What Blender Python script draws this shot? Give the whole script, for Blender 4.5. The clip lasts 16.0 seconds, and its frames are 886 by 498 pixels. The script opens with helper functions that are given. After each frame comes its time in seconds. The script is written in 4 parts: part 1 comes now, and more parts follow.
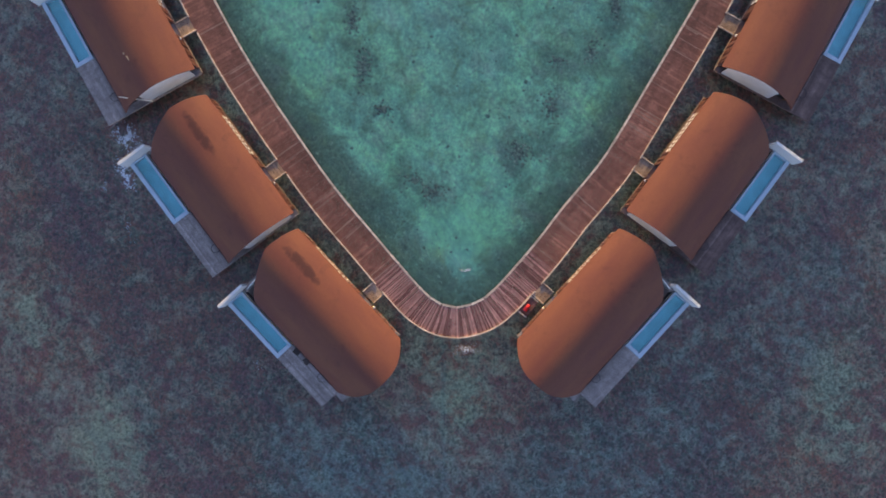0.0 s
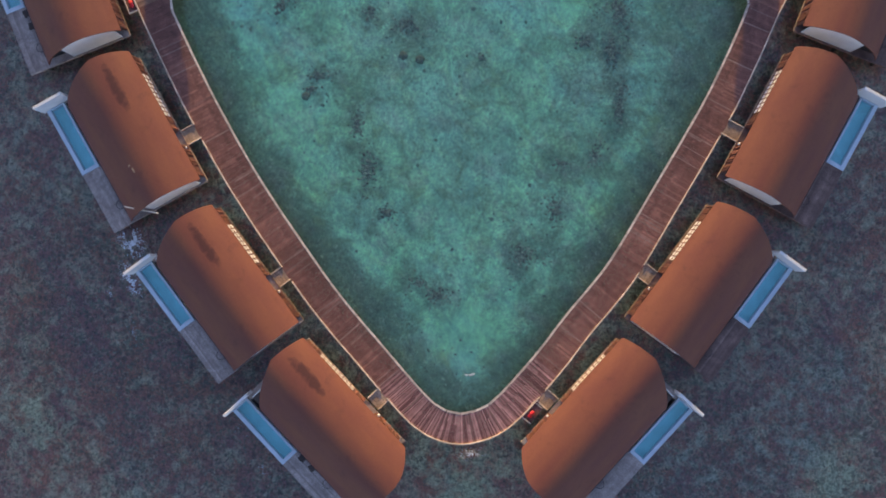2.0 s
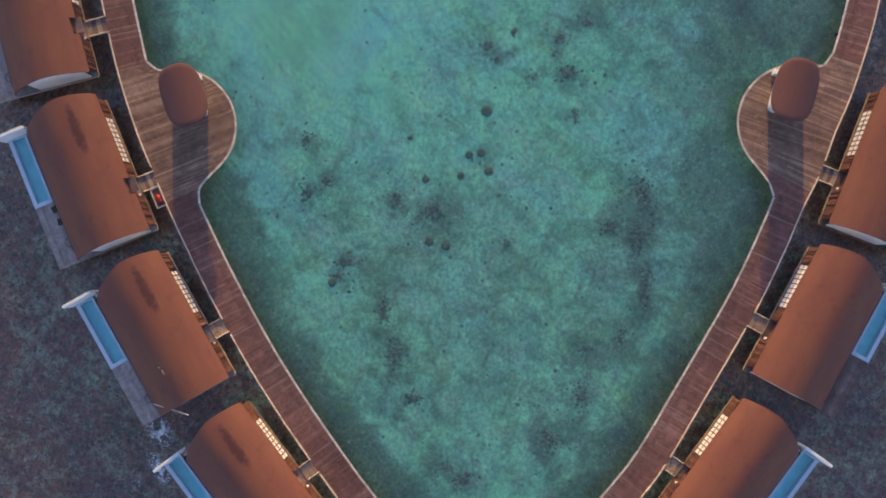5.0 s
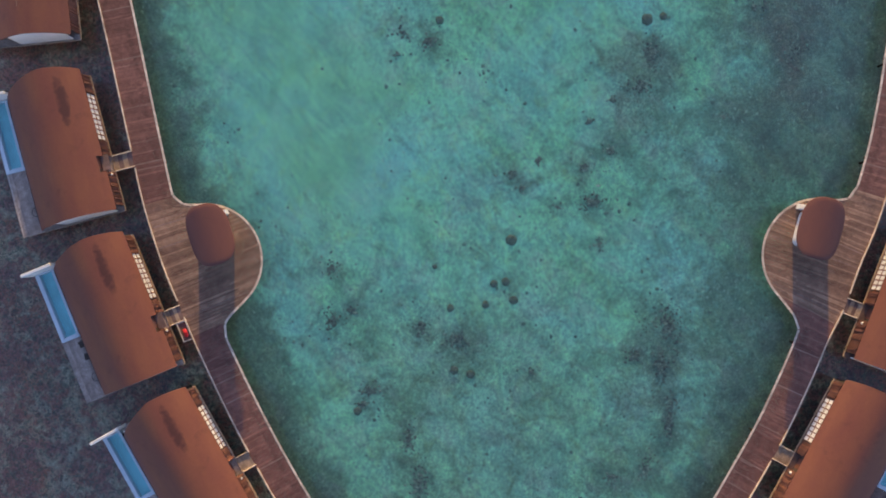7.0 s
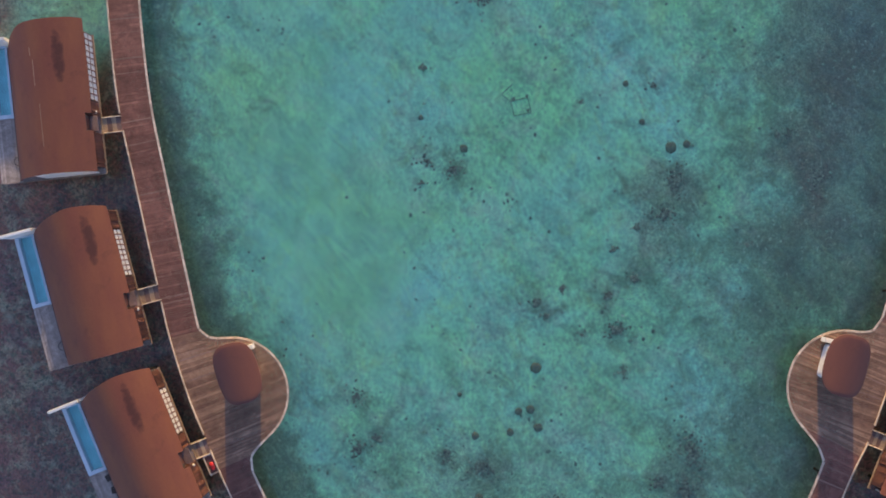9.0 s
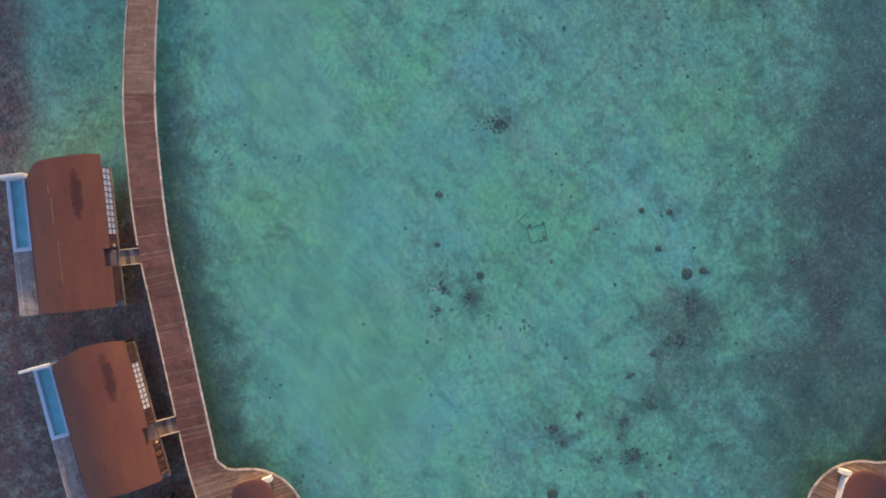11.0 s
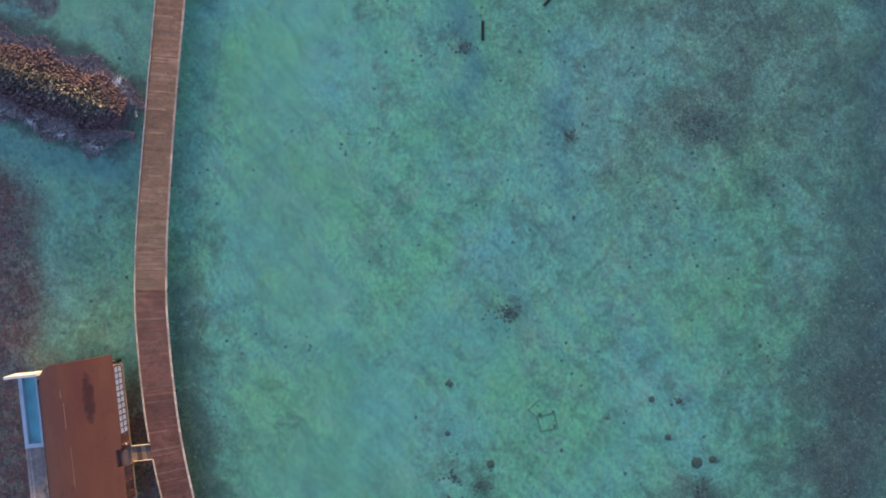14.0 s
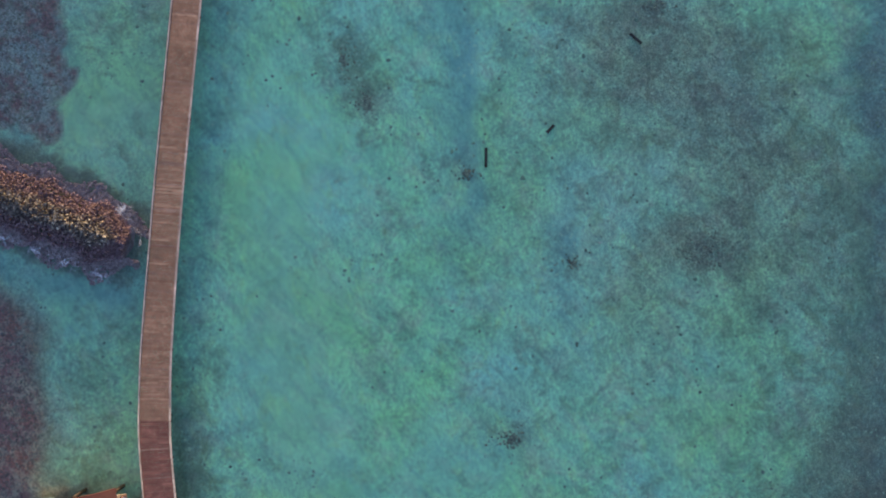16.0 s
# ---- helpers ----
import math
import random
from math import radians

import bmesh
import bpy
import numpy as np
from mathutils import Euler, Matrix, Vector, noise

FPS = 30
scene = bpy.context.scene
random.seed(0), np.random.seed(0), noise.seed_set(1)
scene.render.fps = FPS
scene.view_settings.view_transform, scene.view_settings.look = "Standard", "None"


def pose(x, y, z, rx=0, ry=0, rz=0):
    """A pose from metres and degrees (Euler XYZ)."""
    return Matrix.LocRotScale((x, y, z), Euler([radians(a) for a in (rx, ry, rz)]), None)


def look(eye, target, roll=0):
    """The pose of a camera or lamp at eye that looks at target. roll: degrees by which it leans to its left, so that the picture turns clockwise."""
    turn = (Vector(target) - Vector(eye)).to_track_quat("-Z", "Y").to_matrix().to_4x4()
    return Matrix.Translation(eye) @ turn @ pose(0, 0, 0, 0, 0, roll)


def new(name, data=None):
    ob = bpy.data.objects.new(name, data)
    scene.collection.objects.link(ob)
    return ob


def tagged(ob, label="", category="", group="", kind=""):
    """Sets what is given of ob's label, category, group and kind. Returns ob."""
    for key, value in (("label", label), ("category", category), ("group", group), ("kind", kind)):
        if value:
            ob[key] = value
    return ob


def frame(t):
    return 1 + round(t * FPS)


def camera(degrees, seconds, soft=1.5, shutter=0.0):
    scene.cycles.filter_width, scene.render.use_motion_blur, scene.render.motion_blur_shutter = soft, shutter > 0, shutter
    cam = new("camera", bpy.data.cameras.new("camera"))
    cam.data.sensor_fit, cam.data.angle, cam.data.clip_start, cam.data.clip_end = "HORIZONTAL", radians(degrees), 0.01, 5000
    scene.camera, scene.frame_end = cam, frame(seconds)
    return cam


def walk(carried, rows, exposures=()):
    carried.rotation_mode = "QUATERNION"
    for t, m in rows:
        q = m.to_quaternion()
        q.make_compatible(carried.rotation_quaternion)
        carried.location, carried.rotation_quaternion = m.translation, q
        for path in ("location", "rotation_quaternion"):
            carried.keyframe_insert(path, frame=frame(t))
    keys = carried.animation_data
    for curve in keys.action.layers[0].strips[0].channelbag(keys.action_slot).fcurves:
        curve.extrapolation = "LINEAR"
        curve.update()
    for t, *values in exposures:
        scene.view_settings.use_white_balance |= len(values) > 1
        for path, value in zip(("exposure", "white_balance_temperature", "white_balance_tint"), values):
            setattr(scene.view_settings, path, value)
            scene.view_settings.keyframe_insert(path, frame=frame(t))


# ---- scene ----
cam = camera(54.0, 16.0, soft=1.8)
# seconds, eye x y z, tilt, lean, heading: a drone that looks straight down and glides north
PATH = [
    (0.0, -0.000, 1.500, 77.579, -0.146, -0.245, -0.000),
    (0.5, 0.008, 3.660, 77.649, -0.146, -0.249, -0.022),
    (1.0, -0.058, 5.969, 77.717, -0.145, -0.253, -0.040),
    (1.5, -0.158, 8.261, 77.783, -0.145, -0.257, -0.058),
    (2.0, -0.359, 10.851, 77.848, -0.144, -0.261, -0.077),
    (2.5, -0.572, 13.505, 77.911, -0.144, -0.265, -0.099),
    (3.0, -0.893, 16.288, 77.973, -0.143, -0.269, -0.135),
    (3.5, -1.267, 19.111, 78.033, -0.143, -0.273, -0.176),
    (4.0, -1.688, 21.984, 78.091, -0.142, -0.276, -0.215),
    (6.5, -4.267, 36.671, 78.358, -0.140, -0.296, -0.383),
    (7.0, -4.823, 39.619, 78.407, -0.140, -0.300, -0.423),
    (7.5, -5.400, 42.582, 78.454, -0.139, -0.304, -0.467),
    (8.0, -5.963, 45.517, 78.499, -0.139, -0.308, -0.508),
    (8.5, -6.462, 48.456, 78.543, -0.138, -0.312, -0.545),
    (9.0, -6.952, 51.394, 78.585, -0.138, -0.315, -0.576),
    (11.5, -8.561, 65.989, 78.771, -0.136, -0.335, -0.729),
    (12.0, -8.751, 68.902, 78.803, -0.135, -0.339, -0.747),
    (12.5, -8.867, 71.803, 78.834, -0.135, -0.343, -0.760),
    (13.0, -8.936, 74.695, 78.863, -0.134, -0.347, -0.771),
    (13.5, -8.980, 77.617, 78.890, -0.134, -0.351, -0.781),
    (14.0, -9.019, 80.527, 78.916, -0.134, -0.355, -0.791),
    (14.5, -9.036, 83.409, 78.940, -0.133, -0.358, -0.800),
    (15.0, -9.042, 86.341, 78.962, -0.133, -0.362, -0.801),
    (15.5, -9.081, 89.294, 78.983, -0.132, -0.366, -0.798),
    (16.0, -9.131, 92.193, 79.002, -0.132, -0.370, -0.797),
]
EXPOSURE, KELVIN, TINT = 0.71, 6500.0, 18.0
walk(cam, [(t, pose(x, y, z, a, -b, w)) for t, x, y, z, a, b, w in PATH],
     exposures=[(0.0, EXPOSURE, KELVIN, TINT), (16.0, EXPOSURE, KELVIN, TINT)])

# ---------------------------------------------------------------- light
SUN_HEIGHT = 10.0
world = bpy.data.worlds.new("sky")
scene.world = world
world.use_nodes = True
sky = world.node_tree.nodes.new("ShaderNodeTexSky")
sky.sky_type = 'NISHITA'
sky.sun_disc = False
sky.sun_elevation = radians(SUN_HEIGHT)
sky.sun_rotation = 0.0
sky.air_density = 1.0
sky.dust_density = 0.5
sky.ozone_density = 3.0
background = world.node_tree.nodes["Background"]
background.inputs[1].default_value = 0.212
dusk = world.node_tree.nodes.new("ShaderNodeMix")        # a pink evening haze over the whole sky
dusk.data_type, dusk.blend_type = 'RGBA', 'MULTIPLY'
dusk.inputs[0].default_value = 1.0
dusk.inputs[7].default_value = (1.22, 0.965, 0.955, 1)
world.node_tree.links.new(sky.outputs[0], dusk.inputs[6])
world.node_tree.links.new(dusk.outputs[2], background.inputs[0])
sun = new("sun", bpy.data.lights.new("sun", 'SUN'))
sun.data.energy = 3.7
sun.data.angle = radians(1.8)
sun.data.color = (1.0, 0.69, 0.20)
sun.matrix_world = look((0.0, 100 * math.cos(radians(SUN_HEIGHT)), 100 * math.sin(radians(SUN_HEIGHT))), (0, 0, 0))

# ---------------------------------------------------------------- heights and plan
DECK = 1.6       # boards of the walkway, above the sea
BED = -1.35      # seabed as it shows through the water
WIDTH = 2.82     # walkway
# lagoon side of the walkway, from the east arm round the bend to the west arm
EDGE = [(36.4, 75), (33.9, 57.1), (33.0, 51.65), (32.0, 47.2), (30.4, 42.2), (28.9, 38.7), (27.6, 35.2), (26.2, 32.4),
        (24.5, 28.5), (22.38, 24.1), (20.08, 20.05), (17.48, 15.65), (14.2, 10.15), (12.22, 7.5), (10.07, 4.97), (7.68, 1.85),
        (5.15, -1.07), (3.95, -2.3), (2.8, -3.2), (1.25, -3.68), (0.4, -3.68), (-0.4, -3.46), (-1.2, -3.0), (-2.08, -2.25), (-4.2, 0.15), (-6.4, 2.75),
        (-8.47, 5.16), (-10.39, 7.6), (-12.2, 10.15), (-13.85, 12.55), (-15.2, 14.55), (-17.9, 18.9), (-21.2, 25.0), (-24.2, 31.3),
        (-26.05, 35.7), (-27.4, 39.1), (-28.9, 43.9), (-29.95, 48.67), (-31.78, 57.67), (-33.16, 64.95), (-34.04, 74.0),
        (-34.07, 79.05), (-33.85, 84.07), (-32.99, 94.41), (-31.82, 105.48), (-30.55, 117), (-28.8, 135)]
ROUNDS = [((28.0, 38.6), 5.15), ((-26.2, 38.6), 5.05)]   # round platforms: centre, radius

VILLAS = [  # corner of the deck, heading, east arm, length of its gangway
    ((-10.96, -12.44), 132.8, False, 1.6), ((-20.52, -1.11), 126.5, False, 1.5), ((-29.62, 12.19), 119.0, False, 1.25),
    ((-36.91, 26.06), 111.7, False, 1.5), ((-42.41, 40.78), 104.4, False, 1.55), ((-46.49, 57.41), 95.3, False, 1.7),
    ((13.05, -12.47), 47.6, True, 1.5), ((22.76, -0.91), 53.6, True, 1.6), ((31.60, 12.45), 61.5, True, 1.4), ((38.75, 26.3), 68.4, True, 1.45)]


def spline(points, step):
    """Evenly spaced points on a smooth line through the given ones."""
    p = [Vector((*q, 0)) for q in points]
    fine = []
    for i in range(len(p) - 1):
        a, b, c, d = p[max(i - 1, 0)], p[i], p[i + 1], p[min(i + 2, len(p) - 1)]
        n = max(2, int((c - b).length / 0.05))
        for k in range(n):
            t = k / n
            fine.append(0.5 * (2 * b + (c - a) * t + (2 * a - 5 * b + 4 * c - d) * t * t + (3 * b - a - 3 * c + d) * t ** 3))
    fine.append(p[-1])
    out, run = [fine[0]], 0.0
    for a, b in zip(fine, fine[1:]):
        run += (b - a).length
        if run >= step:
            out.append(b)
            run = 0.0
    return out


PLANK = 0.14
inner = spline(EDGE, PLANK)
normals = []
for i in range(len(inner)):
    d = (inner[min(i + 3, len(inner) - 1)] - inner[max(i - 3, 0)]).normalized()
    normals.append(Vector((d.y, -d.x, 0)))
reach = []
for p, n in zip(inner, normals):
    e = 0.0
    for (cx, cy), r in ROUNDS:
        o = p - Vector((cx, cy, 0))
        b, c = o.dot(n), o.length_squared - r * r
        if b * b - c > 0:
            root = -b + math.sqrt(b * b - c)
            if o.length < r + 2 and root > 0:
                e = max(e, root)
    reach.append(e)
half = min(range(len(inner)), key=lambda i: inner[i].y)
for i in range(half + 1, len(inner)):
    j = len(inner) - 1 - (i - half - 1)
    if j - 1 > half:
        reach[j - 1] = max(reach[j - 1], reach[j] - 2.5 * PLANK)
for i in range(0, half):
    reach[i + 1] = max(reach[i + 1], reach[i] - 2.5 * PLANK)
for i in range(half, len(inner) - 1):           # steep on the landward side
    reach[i + 1] = max(reach[i + 1], reach[i] - (7.0 if reach[i] > 0.6 else 2.0) * PLANK)
for i in range(half, 0, -1):
    reach[i - 1] = max(reach[i - 1], reach[i] - (7.0 if reach[i] > 0.6 else 2.0) * PLANK)
# rounded inner corners where platform and walkway meet
eased = [sum(reach[max(0, min(len(reach) - 1, i + k))] for k in range(-4, 5)) / 9 for i in range(len(reach))]
reach = [max(a, b) if a < 1.6 else a for a, b in zip(reach, eased)]
lagoon_edge = [p + n * e for p, n, e in zip(inner, normals, reach)]
sea_edge = [p - n * (WIDTH + float(np.interp(p.y, (45, 56, 66, 78, 92), (0, 0.06, 0.18, 0.12, -0.1)))) for p, n in zip(inner, normals)]   # its width varies a little


# ---------------------------------------------------------------- materials
def nodes_of(name, rough=0.6, metal=0.0):
    m = bpy.data.materials.new(name)
    m.use_nodes = True
    b = m.node_tree.nodes["Principled BSDF"]
    b.inputs["Roughness"].default_value = rough
    b.inputs["Metallic"].default_value = metal
    return m, m.node_tree.nodes, m.node_tree.links, b


def ramp(ns, ls, source, stops):
    r = ns.new("ShaderNodeValToRGB")
    while len(r.color_ramp.elements) < len(stops):
        r.color_ramp.elements.new(0.5)
    for el, (at, c) in zip(r.color_ramp.elements, stops):
        el.position = at
        el.color = (*c, 1) if len(c) == 3 else c
    ls.new(source, r.inputs[0])
    return r.outputs[0]


def noise_of(ns, ls, vector, scale, detail=4, rough=0.55, distortion=0.0):
    n = ns.new("ShaderNodeTexNoise")
    n.inputs["Scale"].default_value = scale
    n.inputs["Detail"].default_value = detail
    n.inputs["Roughness"].default_value = rough
    n.inputs["Distortion"].default_value = distortion
    ls.new(vector, n.inputs["Vector"])
    return n.outputs[0]


def mix(ns, ls, fac, a, b, how='MIX'):
    m = ns.new("ShaderNodeMix")
    m.data_type = 'RGBA'
    m.blend_type = how
    for socket, v in ((m.inputs[0], fac), (m.inputs[6], a), (m.inputs[7], b)):
        if isinstance(v, (int, float)):
            socket.default_value = v
        elif isinstance(v, tuple):
            socket.default_value = (*v, 1)
        else:
            ls.new(v, socket)
    return m.outputs[2]


def maths(ns, ls, op, a, b=0.0):
    m = ns.new("ShaderNodeMath")
    m.operation = op
    for socket, v in zip(m.inputs, (a, b)):
        if isinstance(v, (int, float)):
            socket.default_value = v
        else:
            ls.new(v, socket)
    return m.outputs[0]


def stretched(ns, ls, vector, sx, sy, sz):
    m = ns.new("ShaderNodeMapping")
    m.inputs["Scale"].default_value = (sx, sy, sz)
    ls.new(vector, m.inputs["Vector"])
    return m.outputs[0]


def bump(ns, ls, b, height, strength, distance):
    k = ns.new("ShaderNodeBump")
    k.inputs["Strength"].default_value = strength
    k.inputs["Distance"].default_value = distance
    ls.new(height, k.inputs["Height"])
    ls.new(k.outputs[0], b.inputs["Normal"])


def place(ns, ls, own=False):
    c = ns.new("ShaderNodeTexCoord") if own else ns.new("ShaderNodeNewGeometry")
    return c.outputs["Object"] if own else c.outputs["Position"]


def wood(name, dark, light, rough=0.75, wear=0.5, along=(1, 1, 1), bold=False):
    """Weathered boards: each board its own shade, grain, and stains over many boards."""
    m, ns, ls, b = nodes_of(name, rough)
    at = place(ns, ls)
    geo = ns.new("ShaderNodeNewGeometry")
    own = ns.new("ShaderNodeObjectInfo")
    chance = maths(ns, ls, 'FRACT', maths(ns, ls, 'ADD', geo.outputs["Random Per Island"], own.outputs["Random"]))
    def between(k):
        return tuple(min(1.0, (1 - k) * p + k * q) for p, q in zip(dark, light))

    stops = (0.0, 0.12, 0.45, 1.0, 1.25) if bold else (0.3, 0.4, 0.5, 0.75, 1.4)
    board = ramp(ns, ls, chance, [(at_, between(k)) for at_, k in zip((0.0, 0.35, 0.6, 0.9, 1.0), stops)])
    board = mix(ns, ls, 0.7, board, ramp(ns, ls, own.outputs["Random"], [(0.0, (0.72, 0.7, 0.7)), (1.0, (1.2, 1.2, 1.2))]), 'MULTIPLY')
    stains = noise_of(ns, ls, at, 0.45, 6, 0.65, 0.6)
    c = mix(ns, ls, ramp(ns, ls, stains, [(0.35, (0, 0, 0)), (0.65, (wear, wear, wear))]), board, tuple(0.45 * q for q in dark))
    bleach = noise_of(ns, ls, at, 0.9, 5, 0.7, 1.2)
    c = mix(ns, ls, 0.8, c, ramp(ns, ls, bleach, [(0.35, (0.72, 0.7, 0.7)), (0.5, (1.0, 1.0, 1.0)), (0.68, (1.4, 1.4, 1.42))]), 'MULTIPLY')
    fine = noise_of(ns, ls, stretched(ns, ls, at, *along), 9.0, 3)
    c = mix(ns, ls, 0.45, c, ramp(ns, ls, fine, [(0.3, (0.45, 0.45, 0.45)), (0.7, (1.25, 1.25, 1.25))]), 'MULTIPLY')
    # shadow of the lagoon rail painted as a dark stripe, broken up by noise
    rail_shade = ns.new("ShaderNodeAttribute")
    rail_shade.attribute_name = "rail_shade"
    rail_shade_mix = maths(ns, ls, 'MULTIPLY', rail_shade.outputs["Fac"], ramp(ns, ls, noise_of(ns, ls, at, 0.7, 4, 0.65), [(0.36, (0.1, 0.1, 0.1)), (0.6, (0.75, 0.75, 0.75))]))
    c = mix(ns, ls, rail_shade_mix, c, tuple(0.32 * q for q in dark))
    ls.new(c, b.inputs["Base Color"])
    bump(ns, ls, b, fine, 0.5, 0.01)
    return m


def plain(name, color, rough=0.6, vary=0.25, scale=1.5, metal=0.0, relief=0.2):
    """A painted, plastered or metal surface with stains and fine relief."""
    m, ns, ls, b = nodes_of(name, rough, metal)
    at = place(ns, ls)
    big = noise_of(ns, ls, at, scale, 5, 0.6)
    low = tuple(q * (1 - vary) for q in color)
    c = mix(ns, ls, ramp(ns, ls, big, [(0.35, (0, 0, 0)), (0.7, (1, 1, 1))]), low, color)
    ls.new(c, b.inputs["Base Color"])
    bump(ns, ls, b, noise_of(ns, ls, at, 25.0, 3), relief, 0.005)
    return m


def roof_material(name, dull=0.0):
    """Terracotta-coloured sheets with long streaks and one dark smear; dull: how far the colour is mixed towards plum.
    """
    m, ns, ls, b = nodes_of(name, 0.5)
    at = place(ns, ls, own=True)
    big = noise_of(ns, ls, stretched(ns, ls, at, 0.5, 0.13, 0.5), 1.3, 5, 0.6)
    c = mix(ns, ls, ramp(ns, ls, big, [(0.3, (0, 0, 0)), (0.7, (1, 1, 1))]), (0.170, 0.063, 0.050), (0.220, 0.089, 0.053))
    mid = noise_of(ns, ls, at, 0.9, 6, 0.65, 0.4)
    c = mix(ns, ls, ramp(ns, ls, mid, [(0.56, (0, 0, 0)), (0.72, (0.5, 0.5, 0.5))]), c, (0.12, 0.05, 0.04))
    axes = ns.new("ShaderNodeSeparateXYZ")
    ls.new(at, axes.inputs[0])
    info = ns.new("ShaderNodeObjectInfo")
    dx = maths(ns, ls, 'POWER', maths(ns, ls, 'ABSOLUTE', maths(ns, ls, 'DIVIDE', maths(ns, ls, 'SUBTRACT', axes.outputs[0], maths(ns, ls, 'ADD', maths(ns, ls, 'MULTIPLY', info.outputs["Random"], 1.0), 6.6)), 0.55)), 2.0)
    dy = maths(ns, ls, 'POWER', maths(ns, ls, 'ABSOLUTE', maths(ns, ls, 'DIVIDE', maths(ns, ls, 'SUBTRACT', axes.outputs[1], 9.9), 2.5)), 2.0)
    smear = maths(ns, ls, 'ADD', maths(ns, ls, 'ADD', dx, dy), maths(ns, ls, 'MULTIPLY', mid, 2.2))
    c = mix(ns, ls, ramp(ns, ls, maths(ns, ls, 'MULTIPLY', smear, 0.4), [(0.55, (0.9, 0.9, 0.9)), (0.8, (0, 0, 0))]), c, (0.075, 0.034, 0.032))
    fine = noise_of(ns, ls, stretched(ns, ls, at, 1, 5, 1), 6.0, 3)
    c = mix(ns, ls, 0.35, c, ramp(ns, ls, fine, [(0.3, (0.6, 0.6, 0.6)), (0.7, (1.15, 1.15, 1.15))]), 'MULTIPLY')
    c = mix(ns, ls, dull, c, (0.125, 0.062, 0.058))
    ls.new(c, b.inputs["Base Color"])
    bump(ns, ls, b, fine, 0.35, 0.02)
    b.inputs["Specular IOR Level"].default_value = 0.15
    return m


def level(ns, ls, source, lo, hi, top=1.0):
    """0 below lo, top above hi."""
    return ramp(ns, ls, source, [(lo, (0, 0, 0)), (hi, (top, top, top))])


def seabed_material():
    """Sand, turf and coral rubble tinted with the water's teal; attributes say where the ground is reef or painted
    shade, calm sand, green, rusty or blue.
    """
    m, ns, ls, b = nodes_of("seabed", 0.95)
    at = place(ns, ls)

    def painted(name):
        a = ns.new("ShaderNodeAttribute")
        a.attribute_name = name
        return a.outputs["Fac"]

    def times(a, k):
        return maths(ns, ls, 'MULTIPLY', a, k)

    def plus(*terms):
        out = terms[0]
        for t in terms[1:]:
            out = maths(ns, ls, 'ADD', out, t)
        return out

    reef_and_shade, blue_tone, algae, open_sea, rust, calm = (painted(n) for n in ("reef_and_shade", "blue_tone", "algae", "open_sea", "rust", "calm"))
    broad = noise_of(ns, ls, at, 0.085, 5, 0.6, 0.5)
    clumps = noise_of(ns, ls, at, 0.42, 6, 0.62, 0.7)
    rubble = noise_of(ns, ls, at, 1.7, 5, 0.7, 0.4)
    tones = noise_of(ns, ls, at, 0.24, 4, 0.6, 0.3)
    hue = level(ns, ls, broad, 0.34, 0.66)

    # ground inside the lagoon, with the water's teal put into its colours
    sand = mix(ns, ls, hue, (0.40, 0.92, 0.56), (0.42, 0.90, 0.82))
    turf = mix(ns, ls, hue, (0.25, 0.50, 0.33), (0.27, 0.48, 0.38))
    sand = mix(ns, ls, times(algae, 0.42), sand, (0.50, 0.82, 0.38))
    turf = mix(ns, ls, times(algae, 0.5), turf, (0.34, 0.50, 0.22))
    # grey-lilac and yellow-green blotches a few metres wide
    blotch = noise_of(ns, ls, at, 0.30, 5, 0.66, 0.4)
    shade = noise_of(ns, ls, stretched(ns, ls, at, 1.0, 0.7, 1.0), 0.55, 5, 0.68, 0.5)
    quiet = maths(ns, ls, 'SUBTRACT', 1.0, times(calm, 0.6))
    sand = mix(ns, ls, maths(ns, ls, 'MULTIPLY', level(ns, ls, blotch, 0.50, 0.66, 0.55), quiet), sand, (0.56, 0.78, 0.65))
    turf = mix(ns, ls, maths(ns, ls, 'MULTIPLY', level(ns, ls, blotch, 0.50, 0.66, 0.6), quiet), turf, (0.36, 0.44, 0.42))
    sand = mix(ns, ls, level(ns, ls, shade, 0.54, 0.70, 0.42), sand, (0.55, 0.90, 0.44))
    turf = mix(ns, ls, level(ns, ls, shade, 0.54, 0.70, 0.45), turf, (0.32, 0.50, 0.22))
    sand = mix(ns, ls, times(blue_tone, 0.85), sand, (0.20, 0.52, 0.60))
    turf = mix(ns, ls, times(blue_tone, 0.85), turf, (0.16, 0.36, 0.44))
    sand = mix(ns, ls, times(rust, 0.55), sand, (0.47, 0.52, 0.44))
    turf = mix(ns, ls, times(rust, 0.6), turf, (0.33, 0.31, 0.28))
    sand = mix(ns, ls, times(reef_and_shade, 0.5), sand, (0.31, 0.50, 0.42))
    turf = mix(ns, ls, times(reef_and_shade, 0.55), turf, (0.22, 0.31, 0.27))
    deep = mix(ns, ls, rust, (0.155, 0.19, 0.165), (0.21, 0.145, 0.135))

    # reef flat on the open side: plum-grey with grey-green heads of coral
    heads = noise_of(ns, ls, at, 1.0, 6, 0.68, 0.25)
    flat = mix(ns, ls, level(ns, ls, tones, 0.4, 0.62), (0.345, 0.148, 0.130), (0.305, 0.140, 0.156))
    flat = mix(ns, ls, times(blue_tone, 0.5), flat, (0.150, 0.140, 0.190))
    green = mix(ns, ls, algae, (0.44, 0.368, 0.322), (0.46, 0.60, 0.46))
    green = mix(ns, ls, times(blue_tone, 0.75), green, (0.240, 0.380, 0.450))
